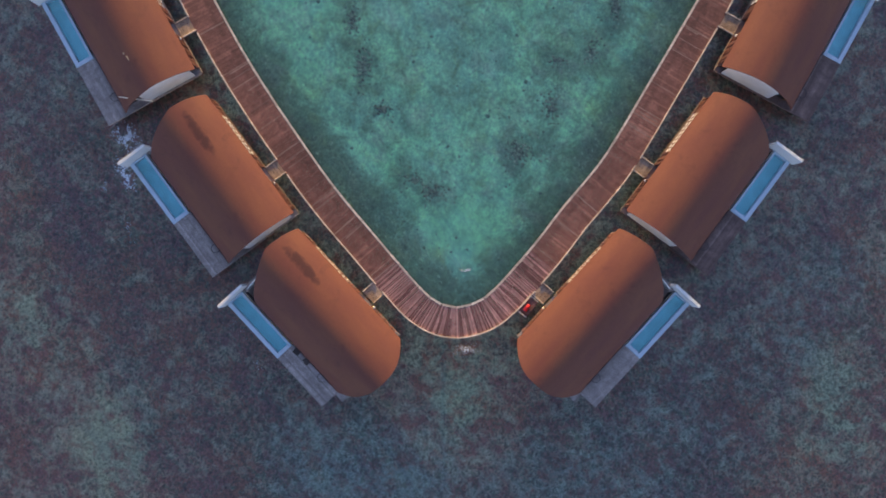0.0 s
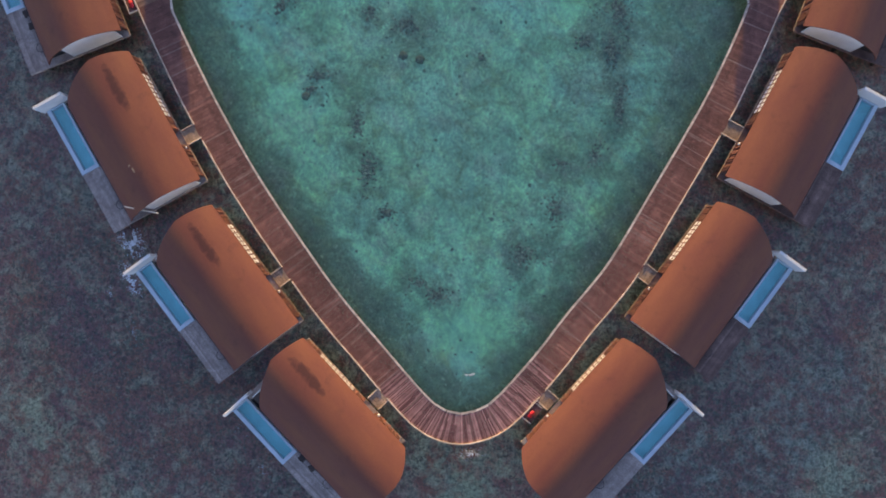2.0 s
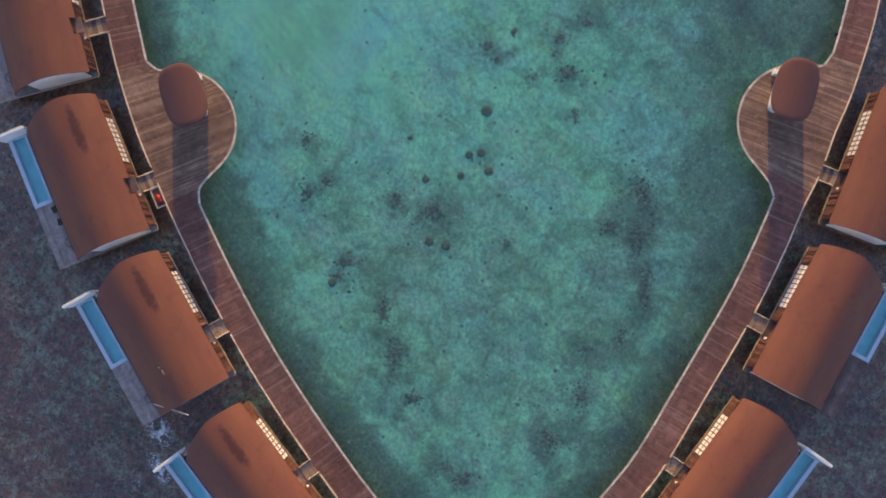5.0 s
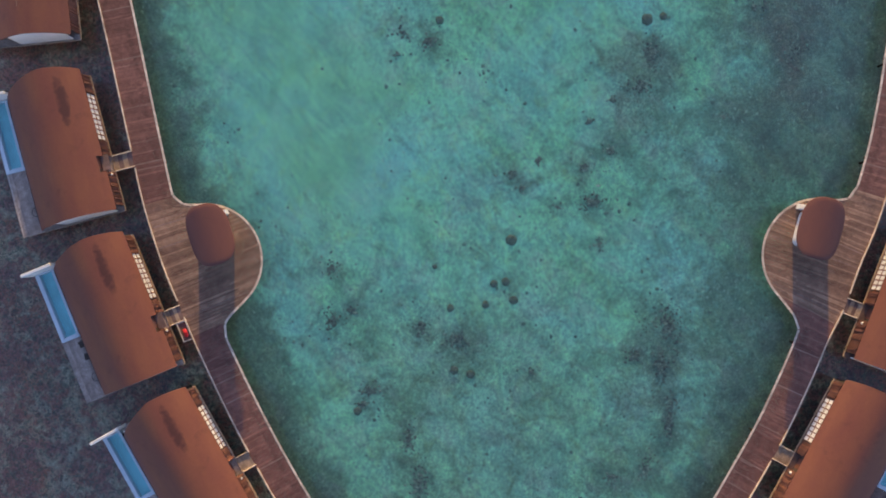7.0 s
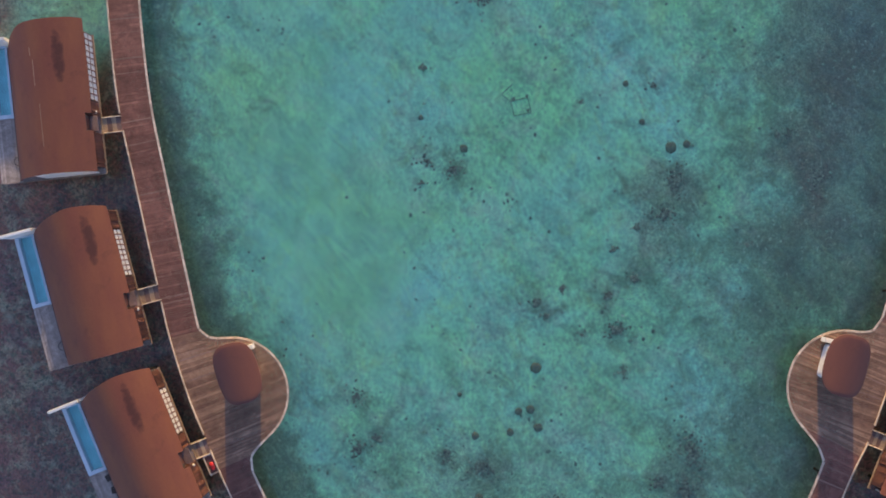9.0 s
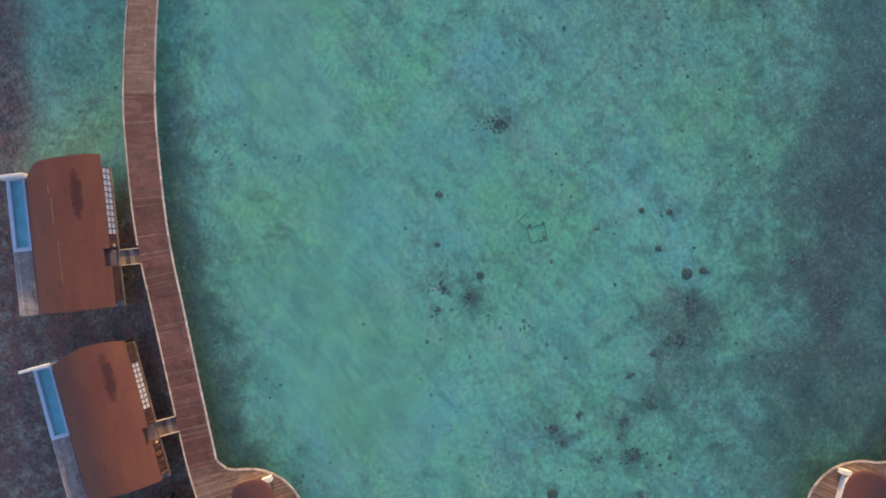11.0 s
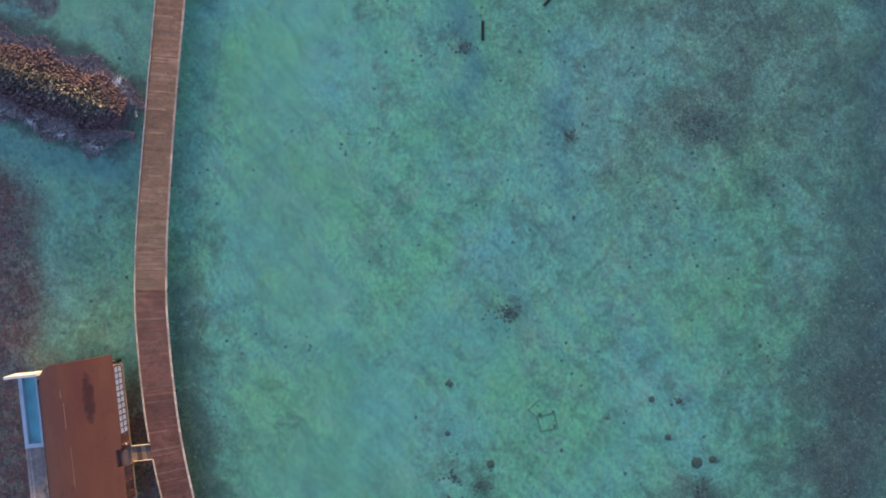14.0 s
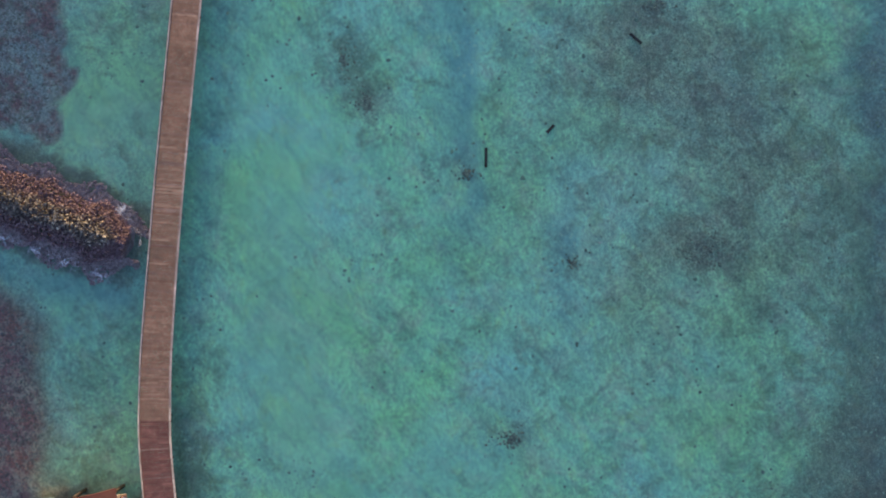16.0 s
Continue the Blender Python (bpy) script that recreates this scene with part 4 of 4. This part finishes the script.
    bm = bmesh.new()
    box(bm, 0.0, 9.33, -0.09, -0.004, DECK - 0.25, DECK + 0.02)
    add("edge_beam", bm, boards or M_GREY)

    # gable walls follow the arch
    def gable(x0, x1, y0, y1, drop, material, name):
        bm = bmesh.new()
        xs = [x0 + (x1 - x0) * k / 14 for k in range(15)]
        pts = [(x0, DECK - 0.02)] + [(x1, DECK - 0.02)] + [(x, arch_z(x) - drop) for x in reversed(xs)]
        a = [bm.verts.new((x, y0, z)) for x, z in pts]
        b = [bm.verts.new((x, y1, z)) for x, z in pts]
        bm.faces.new(a)
        bm.faces.new(b[::-1])
        for i in range(len(pts)):
            k = (i + 1) % len(pts)
            bm.faces.new((a[i], a[k], b[k], b[i]))
        return add(name, bm, material)

    if rounded:
        gable(2.0, 9.0, 0.5, 0.65, 0.16, M_WHITE, "south_gable")
    else:
        gable(4.1, 8.75, 0.03, 0.13, 0.15, M_WHITE, "south_gable")
        gable(2.05, 4.08, 0.6, 0.66, 0.16, M_DARK, "veranda_screen")
    gable(2.4, 9.09, 11.75, 11.83, 0.16, M_WHITE, "north_gable")

    # outer glass front under the low eave
    bm = bmesh.new()
    box(bm, 2.02, 2.08, 0.7, 11.7, DECK - 0.02, 2.3)
    add("glass_front", bm, M_DARK)

    # wall towards the walkway: backing, boards, panes
    bm = bmesh.new()
    box(bm, 9.1, 9.16, 0.4, 3.4, DECK - 0.02, 3.22)
    box(bm, 9.1, 9.16, 5.0, 12.28, DECK - 0.02, 3.22)
    add("side_wall", lean(bm), M_CANOPY)
    y, rng = 0.45, random.Random(round(corner[0] * 7))
    while y < 12.1:
        inside_windows = 6.25 < y + 0.1 < windows_to + 0.05
        inside_entry = 3.45 < y + 0.1 < 4.95
        if not inside_windows and not inside_entry:
            bm = bmesh.new()
            box(bm, 9.162, 9.22 + rng.choice((0.0, 0.03, 0.1)), y, y + rng.uniform(0.07, 0.1), DECK, 3.2 + rng.uniform(-0.12, 0.06))
            add("cladding_board", lean(bm), M_SLAT)
        y += 0.125
    step = (windows_to - 6.3) / columns
    for k in range(columns):
        y0 = 6.3 + k * step
        frame_bm = bmesh.new()
        for z in (1.66, 2.42, 3.14):
            box(frame_bm, 9.162, 9.27, y0, y0 + step - 0.004, z, z + 0.07)
        for yy, wide in ((y0, 0.045), (y0 + step - 0.05, 0.045)):
            box(frame_bm, 9.162, 9.265, yy, yy + wide, 1.732, 3.138)
        w = add("window", lean(frame_bm), M_SLAT)
        for z in (1.735, 2.495):
            bm = bmesh.new()
            box(bm, 9.166, 9.235, y0 + 0.05, y0 + step - 0.055, z, z + 0.64)
            add("pane", lean(bm), M_PANE, "plain white pane", under=w)

    # entry: door and flat canopy at the end of the gangway
    bm = bmesh.new()
    box(bm, ARCH[lip][0] - 0.058, ARCH[lip][0] - 0.02, 3.75, 4.65, DECK, 3.5)
    add("door", bm, M_SLAT)
    bm = bmesh.new()
    lx = ARCH[lip][0]
    box(bm, lx - 0.12, lx - 0.06, 3.4, 5.0, DECK, arch_z(lx) - 0.1)
    add("entry_screen", bm, M_CANOPY)
    if notch:
        bm = bmesh.new()
        box(bm, lx + 0.02, 9.62, 3.52, 4.88, 2.95, 3.05, 0.02)
        add("entry_canopy", bm, M_BROWN)
    for yy in (3.4, 4.94):
        bm = bmesh.new()
        box(bm, lx - 0.058, 9.098, yy, yy + 0.06, DECK, arch_z(9.1) - 0.2)
        add("entry_cheek", bm, M_SLAT)

    # sun deck, boards along the villa
    deck_material = boards or M_GREY
    for k in range(12):
        bm = bmesh.new()
        x0 = 0.0 + k * 0.153
        box(bm, x0, x0 + 0.143, 0.0, 5.64, DECK - 0.06, DECK + rng.uniform(-0.006, 0.006))
        add("deck_board", bm, deck_material)
    bm = bmesh.new()
    box(bm, 0.02, 1.83, 0.05, 5.6, DECK - 0.25, DECK - 0.064)
    add("deck_frame", bm, M_PILE)
    if side_step:
        for k in range(8):
            bm = bmesh.new()
            box(bm, 1.55 + k * 0.153, 1.55 + k * 0.153 + 0.143, -0.98, -0.1, DECK - 0.3, DECK - 0.22)
            add("step_board", bm, deck_material)

    # plunge pool
    pool = bmesh.new()
    box(pool, 0.0, 0.36, 5.66, 12.1, -0.6, DECK + 0.05, 0.02)
    box(pool, 1.5, 1.72, 5.66, 12.1, -0.6, DECK + 0.05, 0.02)
    box(pool, 0.362, 1.498, 5.66, 6.0, -0.6, DECK + 0.05, 0.02)
    box(pool, 0.362, 1.498, 11.98, 12.1, -0.6, DECK + 0.05, 0.02)
    pool = add("pool", pool, M_POOL, "pale blue plastered plunge pool")
    bm = bmesh.new()
    box(bm, 0.362, 1.498, 6.002, 11.978, 0.9, 1.1)
    add("pool_floor", bm, M_TILE, under=pool)
    bm = bmesh.new()
    sheet(bm, 0.364, 1.496, 6.004, 11.976, DECK - 0.1)
    add("pool_water", bm, M_POOLWATER, "clear blue pool water", under=pool)
    bm = bmesh.new()
    box(bm, -0.35, 2.42, 12.13, 12.4, DECK - 0.3, 3.45, 0.03)
    add("privacy_wall", bm, M_WHITE, "white rendered privacy wall")

    # piles
    for x in (0.9, 4.6, 8.1):
        for yy in (0.8, 4.6, 8.6, 12.4):
            if x < 1 and yy > 5:
                continue
            bm = bmesh.new()
            pipe(bm, (x, yy, BED - 1.6), (x, yy, DECK - 0.21), 0.17, 10)
            add("pile", bm, M_PILE, smooth=40)
    bm = bmesh.new()
    box(bm, 0.2, 1.6, 6.2, 12.0, BED - 1.6, -0.61)
    add("pool_base", bm, M_POOL)

    if stools:
        for sx, sy, turn in ((1.72, 4.95, 8), (1.78, 3.75, -12)):
            deck_stool(home, sx, sy, turn, east)

    # hoop of the ladder, standing on the deck
    bm = bmesh.new()
    r, c = 0.38, (1.72, 1.8)
    pts = [(c[0] + r * math.cos(k * math.tau / 20), c[1] + r * math.sin(k * math.tau / 20), DECK + 0.06) for k in range(20)]
    for k in range(20):
        pipe(bm, pts[k], pts[(k + 1) % 20], 0.025, 5)
    hoop = part("deck_hoop", bm, M_METAL, None, "", 0, east)
    hoop.matrix_basis = home.matrix_basis.copy()
    tagged(hoop, "thin dark metal hoop on the timber deck", "hoop", "deck hoops")
    return home


def gangway(corner, heading, east, length):
    """A short bridge from the walkway to a villa's door."""
    way = new("gangway")
    way.matrix_basis = pose(corner[0], corner[1], 0, 0, 0, heading - 90)
    tagged(way, "short timber gangway with pale side rails to a villa", "footbridge", "gangways")
    home = way.matrix_basis

    def end_at(y):
        """Where a line across the gap meets the walkway."""
        rays = [(abs((home.inverted() @ p).y - y), abs((home.inverted() @ p).x)) for p in sea_edge if (p - home @ Vector((9.5 * (-1 if east else 1), y, 0))).length < 4]
        return min(rays)[1] if rays else 9.52 + length

    ends = {y: end_at(y) for y in (3.5, 4.9)}
    count = 4
    for k in range(count):
        f, g = k / count, (k + 1) / count
        bm = bmesh.new()
        slab(bm, [(9.455 + (ends[3.5] - 9.46) * f + 0.01, 3.56), (9.455 + (ends[3.5] - 9.46) * g - 0.012, 3.56),
                  (9.455 + (ends[4.9] - 9.46) * g - 0.012, 4.84), (9.455 + (ends[4.9] - 9.46) * f + 0.01, 4.84)], DECK - 0.07, DECK - 0.012)
        part("board", bm, M_BROWN if k % 2 and abs(corner[1] - 45) < 20 else M_GANG, way, flip=east)
    bm = bmesh.new()
    box(bm, 9.46, min(ends.values()) - 0.05, 3.6, 4.8, DECK - 0.2, DECK - 0.074)
    part("bearer", bm, M_PILE, way, flip=east)
    for y, end in ((3.47, ends[3.5]), (4.84, ends[4.9])):
        bm = bmesh.new()
        box(bm, 9.455, end + 0.1, y, y + 0.09, DECK - 0.12, DECK + 0.09, 0.015)
        part("rail", bm, M_KERB, way, flip=east)
    return way


def entry_lamp(corner, heading, east, y):
    """A small pale globe on a short post beside a villa's entry."""
    lamp = new("entry_lamp")
    lamp.matrix_basis = pose(corner[0], corner[1], 0, 0, 0, heading - 90)
    tagged(lamp, "small pale globe lamp on a short dark post", "lamp", "entry lamps")
    x = 9.3
    bm = bmesh.new()
    pipe(bm, (x, y, DECK - 0.03), (x, y, DECK + 0.75), 0.035, 8)
    part("post", bm, M_METAL, lamp, smooth=40, flip=east)
    bm = bmesh.new()
    bmesh.ops.create_uvsphere(bm, u_segments=16, v_segments=10, radius=0.13, matrix=Matrix.Translation((x, y, DECK + 0.86)))
    part("globe", bm, M_WHITE, lamp, "off-white globe", 60, east)


for k, (corner, heading, east, length) in enumerate(VILLAS):
    villa(corner, heading, east, rounded=k in (0, 6), taper=0.46 if k in (0, 6) else 0.18 if k in (3, 4) else 0.29, columns=11 if k == 5 else 9, windows_to=12.2 if k == 5 else 10.5,
          boards=M_BROWN if k in (7, 8, 9) else None, side_step=k in (0, 6), round_corner=k == 5, beam=k == 2, notch=k in (3, 4, 5), stools=k in (0, 3))
    gangway(corner, heading, east, length)
    entry_lamp(corner, heading, east, 5.3 if k == 5 else 3.2)


# ---------------------------------------------------------------- pavilions on the round platforms
def oval(cx, cy, a, b, turn, n=40, power=2.6):
    out = []
    for k in range(n):
        t = k * math.tau / n
        c, s = math.cos(t), math.sin(t)
        x, y = a * math.copysign(abs(c) ** (2 / power), c), b * math.copysign(abs(s) ** (2 / power), s)
        out.append((cx + x * math.cos(turn) - y * math.sin(turn), cy + x * math.sin(turn) + y * math.cos(turn)))
    return out


def pavilion(cx, cy, turn, lagoon):
    """A rounded shelter with white walls and a barrel-shaped terracotta roof; lagoon: the side that faces the water."""
    home = new("pavilion")
    home.matrix_basis = pose(cx, cy, 0, 0, 0, turn)
    tagged(home, "small rounded pavilion with white walls and a terracotta roof", "pavilion", "pavilions")
    bm = bmesh.new()
    rings = []
    for s, drop in ((0.97, 0.16), (1.0, 0.14), (1.0, 0.02), (0.985, 0.0), (0.85, 0.0), (0.65, 0.0), (0.45, 0.0), (0.25, 0.0), (0.1, 0.0)):
        rings.append([bm.verts.new((x, y, 4.28 + 0.62 * (1 - (x / 1.95) ** 2) - drop)) for x, y in oval(0, 0, 1.85 * s, 2.65 * s, 0, 48, 2.9)])
    for a, b in zip(rings, rings[1:]):
        for k in range(48):
            bm.faces.new((a[k], a[(k + 1) % 48], b[(k + 1) % 48], b[k]))
    bm.faces.new(rings[-1])
    bm.faces.new(rings[0][::-1])
    part("roof", bm, M_PLUM_ROOF, home, smooth=40)
    bm = bmesh.new()
    outer, inside = oval(-0.27 * lagoon, -0.1, 1.33, 1.55, 0, 48, 7), oval(-0.27 * lagoon, -0.1, 1.2, 1.42, 0, 48, 7)
    for k in range(48):
        j = (k + 1) % 48
        mx, my = 0.5 * (outer[k][0] + outer[j][0]), 0.5 * (outer[k][1] + outer[j][1])
        if lagoon * mx < -1.4 and abs(my) < 0.7:          # doorway towards the walkway
            continue
        slab(bm, [outer[k], outer[j], inside[j], inside[k]], DECK + 0.01, 4.3)
    bmesh.ops.remove_doubles(bm, verts=bm.verts, dist=0.0005)
    part("wall", bm, M_WHITE, home, smooth=30)
    bm = bmesh.new()
    box(bm, min(0.6 * lagoon, 1.45 * lagoon), max(0.6 * lagoon, 1.45 * lagoon), 1.47, 1.9, DECK + 0.01, 2.5, 0.02)
    part("side_block", bm, M_WHITE, home, "low white rendered block")
    return home


pavilion(-25.05, 40.8, 17, 1)
pavilion(26.9, 40.95, -15, -1)


# ---------------------------------------------------------------- rescue pads beside two gangways
def rescue_pad(x, y, turn):
    pad = tagged(new("rescue_pad"), "small timber pad with pale kerb beside the walkway", "platform", "rescue pads")
    pad.matrix_basis = pose(x, y, 0, 0, 0, turn)
    for k in range(8):
        bm = bmesh.new()
        box(bm, -0.45, 0.45, -0.8 + k * 0.2, -0.61 + k * 0.2, DECK - 0.06, DECK - 0.01)
        part("board", bm, M_WALK, pad)
    for x0, x1, y0, y1 in ((-0.55, -0.452, -0.8, 0.8), (-0.55, 0.45, -0.9, -0.802), (-0.55, 0.45, 0.802, 0.9)):
        bm = bmesh.new()
        box(bm, x0, x1, y0, y1, DECK - 0.1, DECK + 0.06, 0.01)
        part("kerb", bm, M_KERB, pad)
    bm = bmesh.new()
    box(bm, -0.2, 0.14, -0.52, 0.2, DECK - 0.01, DECK + 0.22, 0.08)
    body = part("rescue_float", bm, M_RED, None, smooth=50)
    body.matrix_basis = pad.matrix_basis.copy()
    tagged(body, "bright red plastic rescue float on a timber pad", "rescue float", "rescue floats")
    bm = bmesh.new()
    box(bm, -0.22, 0.16, -0.19, -0.15, DECK + 0.03, DECK + 0.232, 0.01)
    part("strap", bm, M_DARK, body)


rescue_pad(-28.05, 32.35, 22)
rescue_pad(7.12, -3.72, -38)


# ---------------------------------------------------------------- breakwater
def breakwater():
    heap = Heap(12)
    rng = heap.rng
    a, b = Vector((-38.5, 92.9, 0)), Vector((-77.4, 108.7, 0))
    d = (b - a).normalized()
    n = Vector((d.y, -d.x, 0))                    # towards the north side
    for _ in range(24000):
        s = rng.random() ** 1.25 * 36
        w = rng.uniform(-1.0, 1.0)
        wide = 2.9 * min(1, 0.5 + s / 5) * (1 + 0.12 * math.sin(s * 0.9) + 0.08 * math.sin(s * 2.3 + 1))
        p = a + d * s + n * (w * wide)
        rise = 1.5 * (1 - abs(w) ** 1.3) * min(1, 0.45 + s / 3)
        heap.stone(p.x, p.y, rise - 0.3 + rng.uniform(-0.25, 0.18), 0.04 + 0.12 * rng.random() ** 2.2, 0.8, 0.45)
    for _ in range(8000):                         # sunken stones along both sides and round the head
        s = rng.random() ** 1.2 * 36 - 1.0
        side = -1 if rng.random() < 0.55 else 1
        w = side * (0.85 + (0.75 if side < 0 else 0.55) * rng.random() ** 1.4 * (0.8 + 0.3 * math.sin(s * 1.3 + side)))
        p = a + d * (s - 0.6) + n * (w * 2.9 * min(1, 0.5 + max(s, 0) / 5))
        heap.stone(p.x, p.y, -0.25 - 1.0 * (abs(w) - 0.85) + rng.uniform(-0.2, 0.2), 0.06 + 0.16 * rng.random() ** 1.8, 0.6, 0.4)
    for k in range(60):                           # core
        p = a + d * (0.6 * k + 0.9)
        heap.stone(p.x, p.y, -0.9, 1.7, 0.6, 0.15)
    tagged(heap.done("breakwater", M_ROCK), "mound of tan boulders, dark and wet at the waterline", "breakwater", kind="stuff")


breakwater()


def foam(x, y, rx, ry, count, seed, turn=0.0, grain=1.0):
    """A ragged patch of white water."""
    heap = Heap(seed)
    rng = heap.rng
    for _ in range(count):
        a, r = rng.uniform(0, math.tau), rng.random() ** 0.8
        u, v = rx * r * math.cos(a), ry * r * math.sin(a)
        px, py = x + u * math.cos(turn) - v * math.sin(turn), y + u * math.sin(turn) + v * math.cos(turn)
        if noise.noise(Vector((px * 1.4, py * 1.4, seed))) < -0.1:
            continue
        heap.stone(px, py, 0.01, grain * rng.uniform(0.02, 0.1) * (1.4 - r), 0.3, 0.4)
    tagged(heap.done("sea_foam", M_FOAM), "broken white foam on the water", "foam", kind="stuff")


foam(-28.6, 11.3, 1.4, 1.7, 460, 1, 0.3, 0.9)
foam(-28.7, 7.9, 0.8, 2.2, 330, 13, 0.45, 0.85)
foam(-30.6, 6.8, 0.7, 0.8, 60, 9, 0.3, 0.5)
foam(-19.0, -5.6, 0.7, 1.6, 90, 10, 0.75, 0.35)
foam(-16.9, -9.0, 0.5, 1.4, 60, 11, 0.3, 0.35)
foam(-28.4, 3.2, 2.0, 0.6, 70, 2, 1.9, 0.4)
foam(1.7, -7.7, 1.7, 0.7, 230, 3, 0.15, 0.5)
foam(1.8, -0.6, 0.9, 0.12, 50, 7, 0.1, 0.6)
for k in range(8):                            # lace along the breakwater's weather side
    foam(-41.0 - 2.95 * k, 90.0 + 1.2 * k, 2.0, 0.9, 620, 20 + k, -0.39, 0.33)
foam(-38.8, 96.0, 1.2, 0.7, 900, 5, 0.5, 0.32)
foam(-37.9, 94.7, 0.35, 1.1, 260, 8, 0.6, 0.3)
foam(-37.2, 92.8, 0.25, 1.4, 160, 12, 0.0, 0.28)
for x, y in ((-9.6, 59.3), (-13.8, 61.2), (-6.8, 53.6), (8.8, 45.0), (-23.2, 46.9), (4.8, 92.4), (-13.0, 107.9), (17.4, 93.6)):
    foam(x, y, 0.5, 0.12, 14, int(40 + x), 0.1, 0.4)      # small glints of broken water
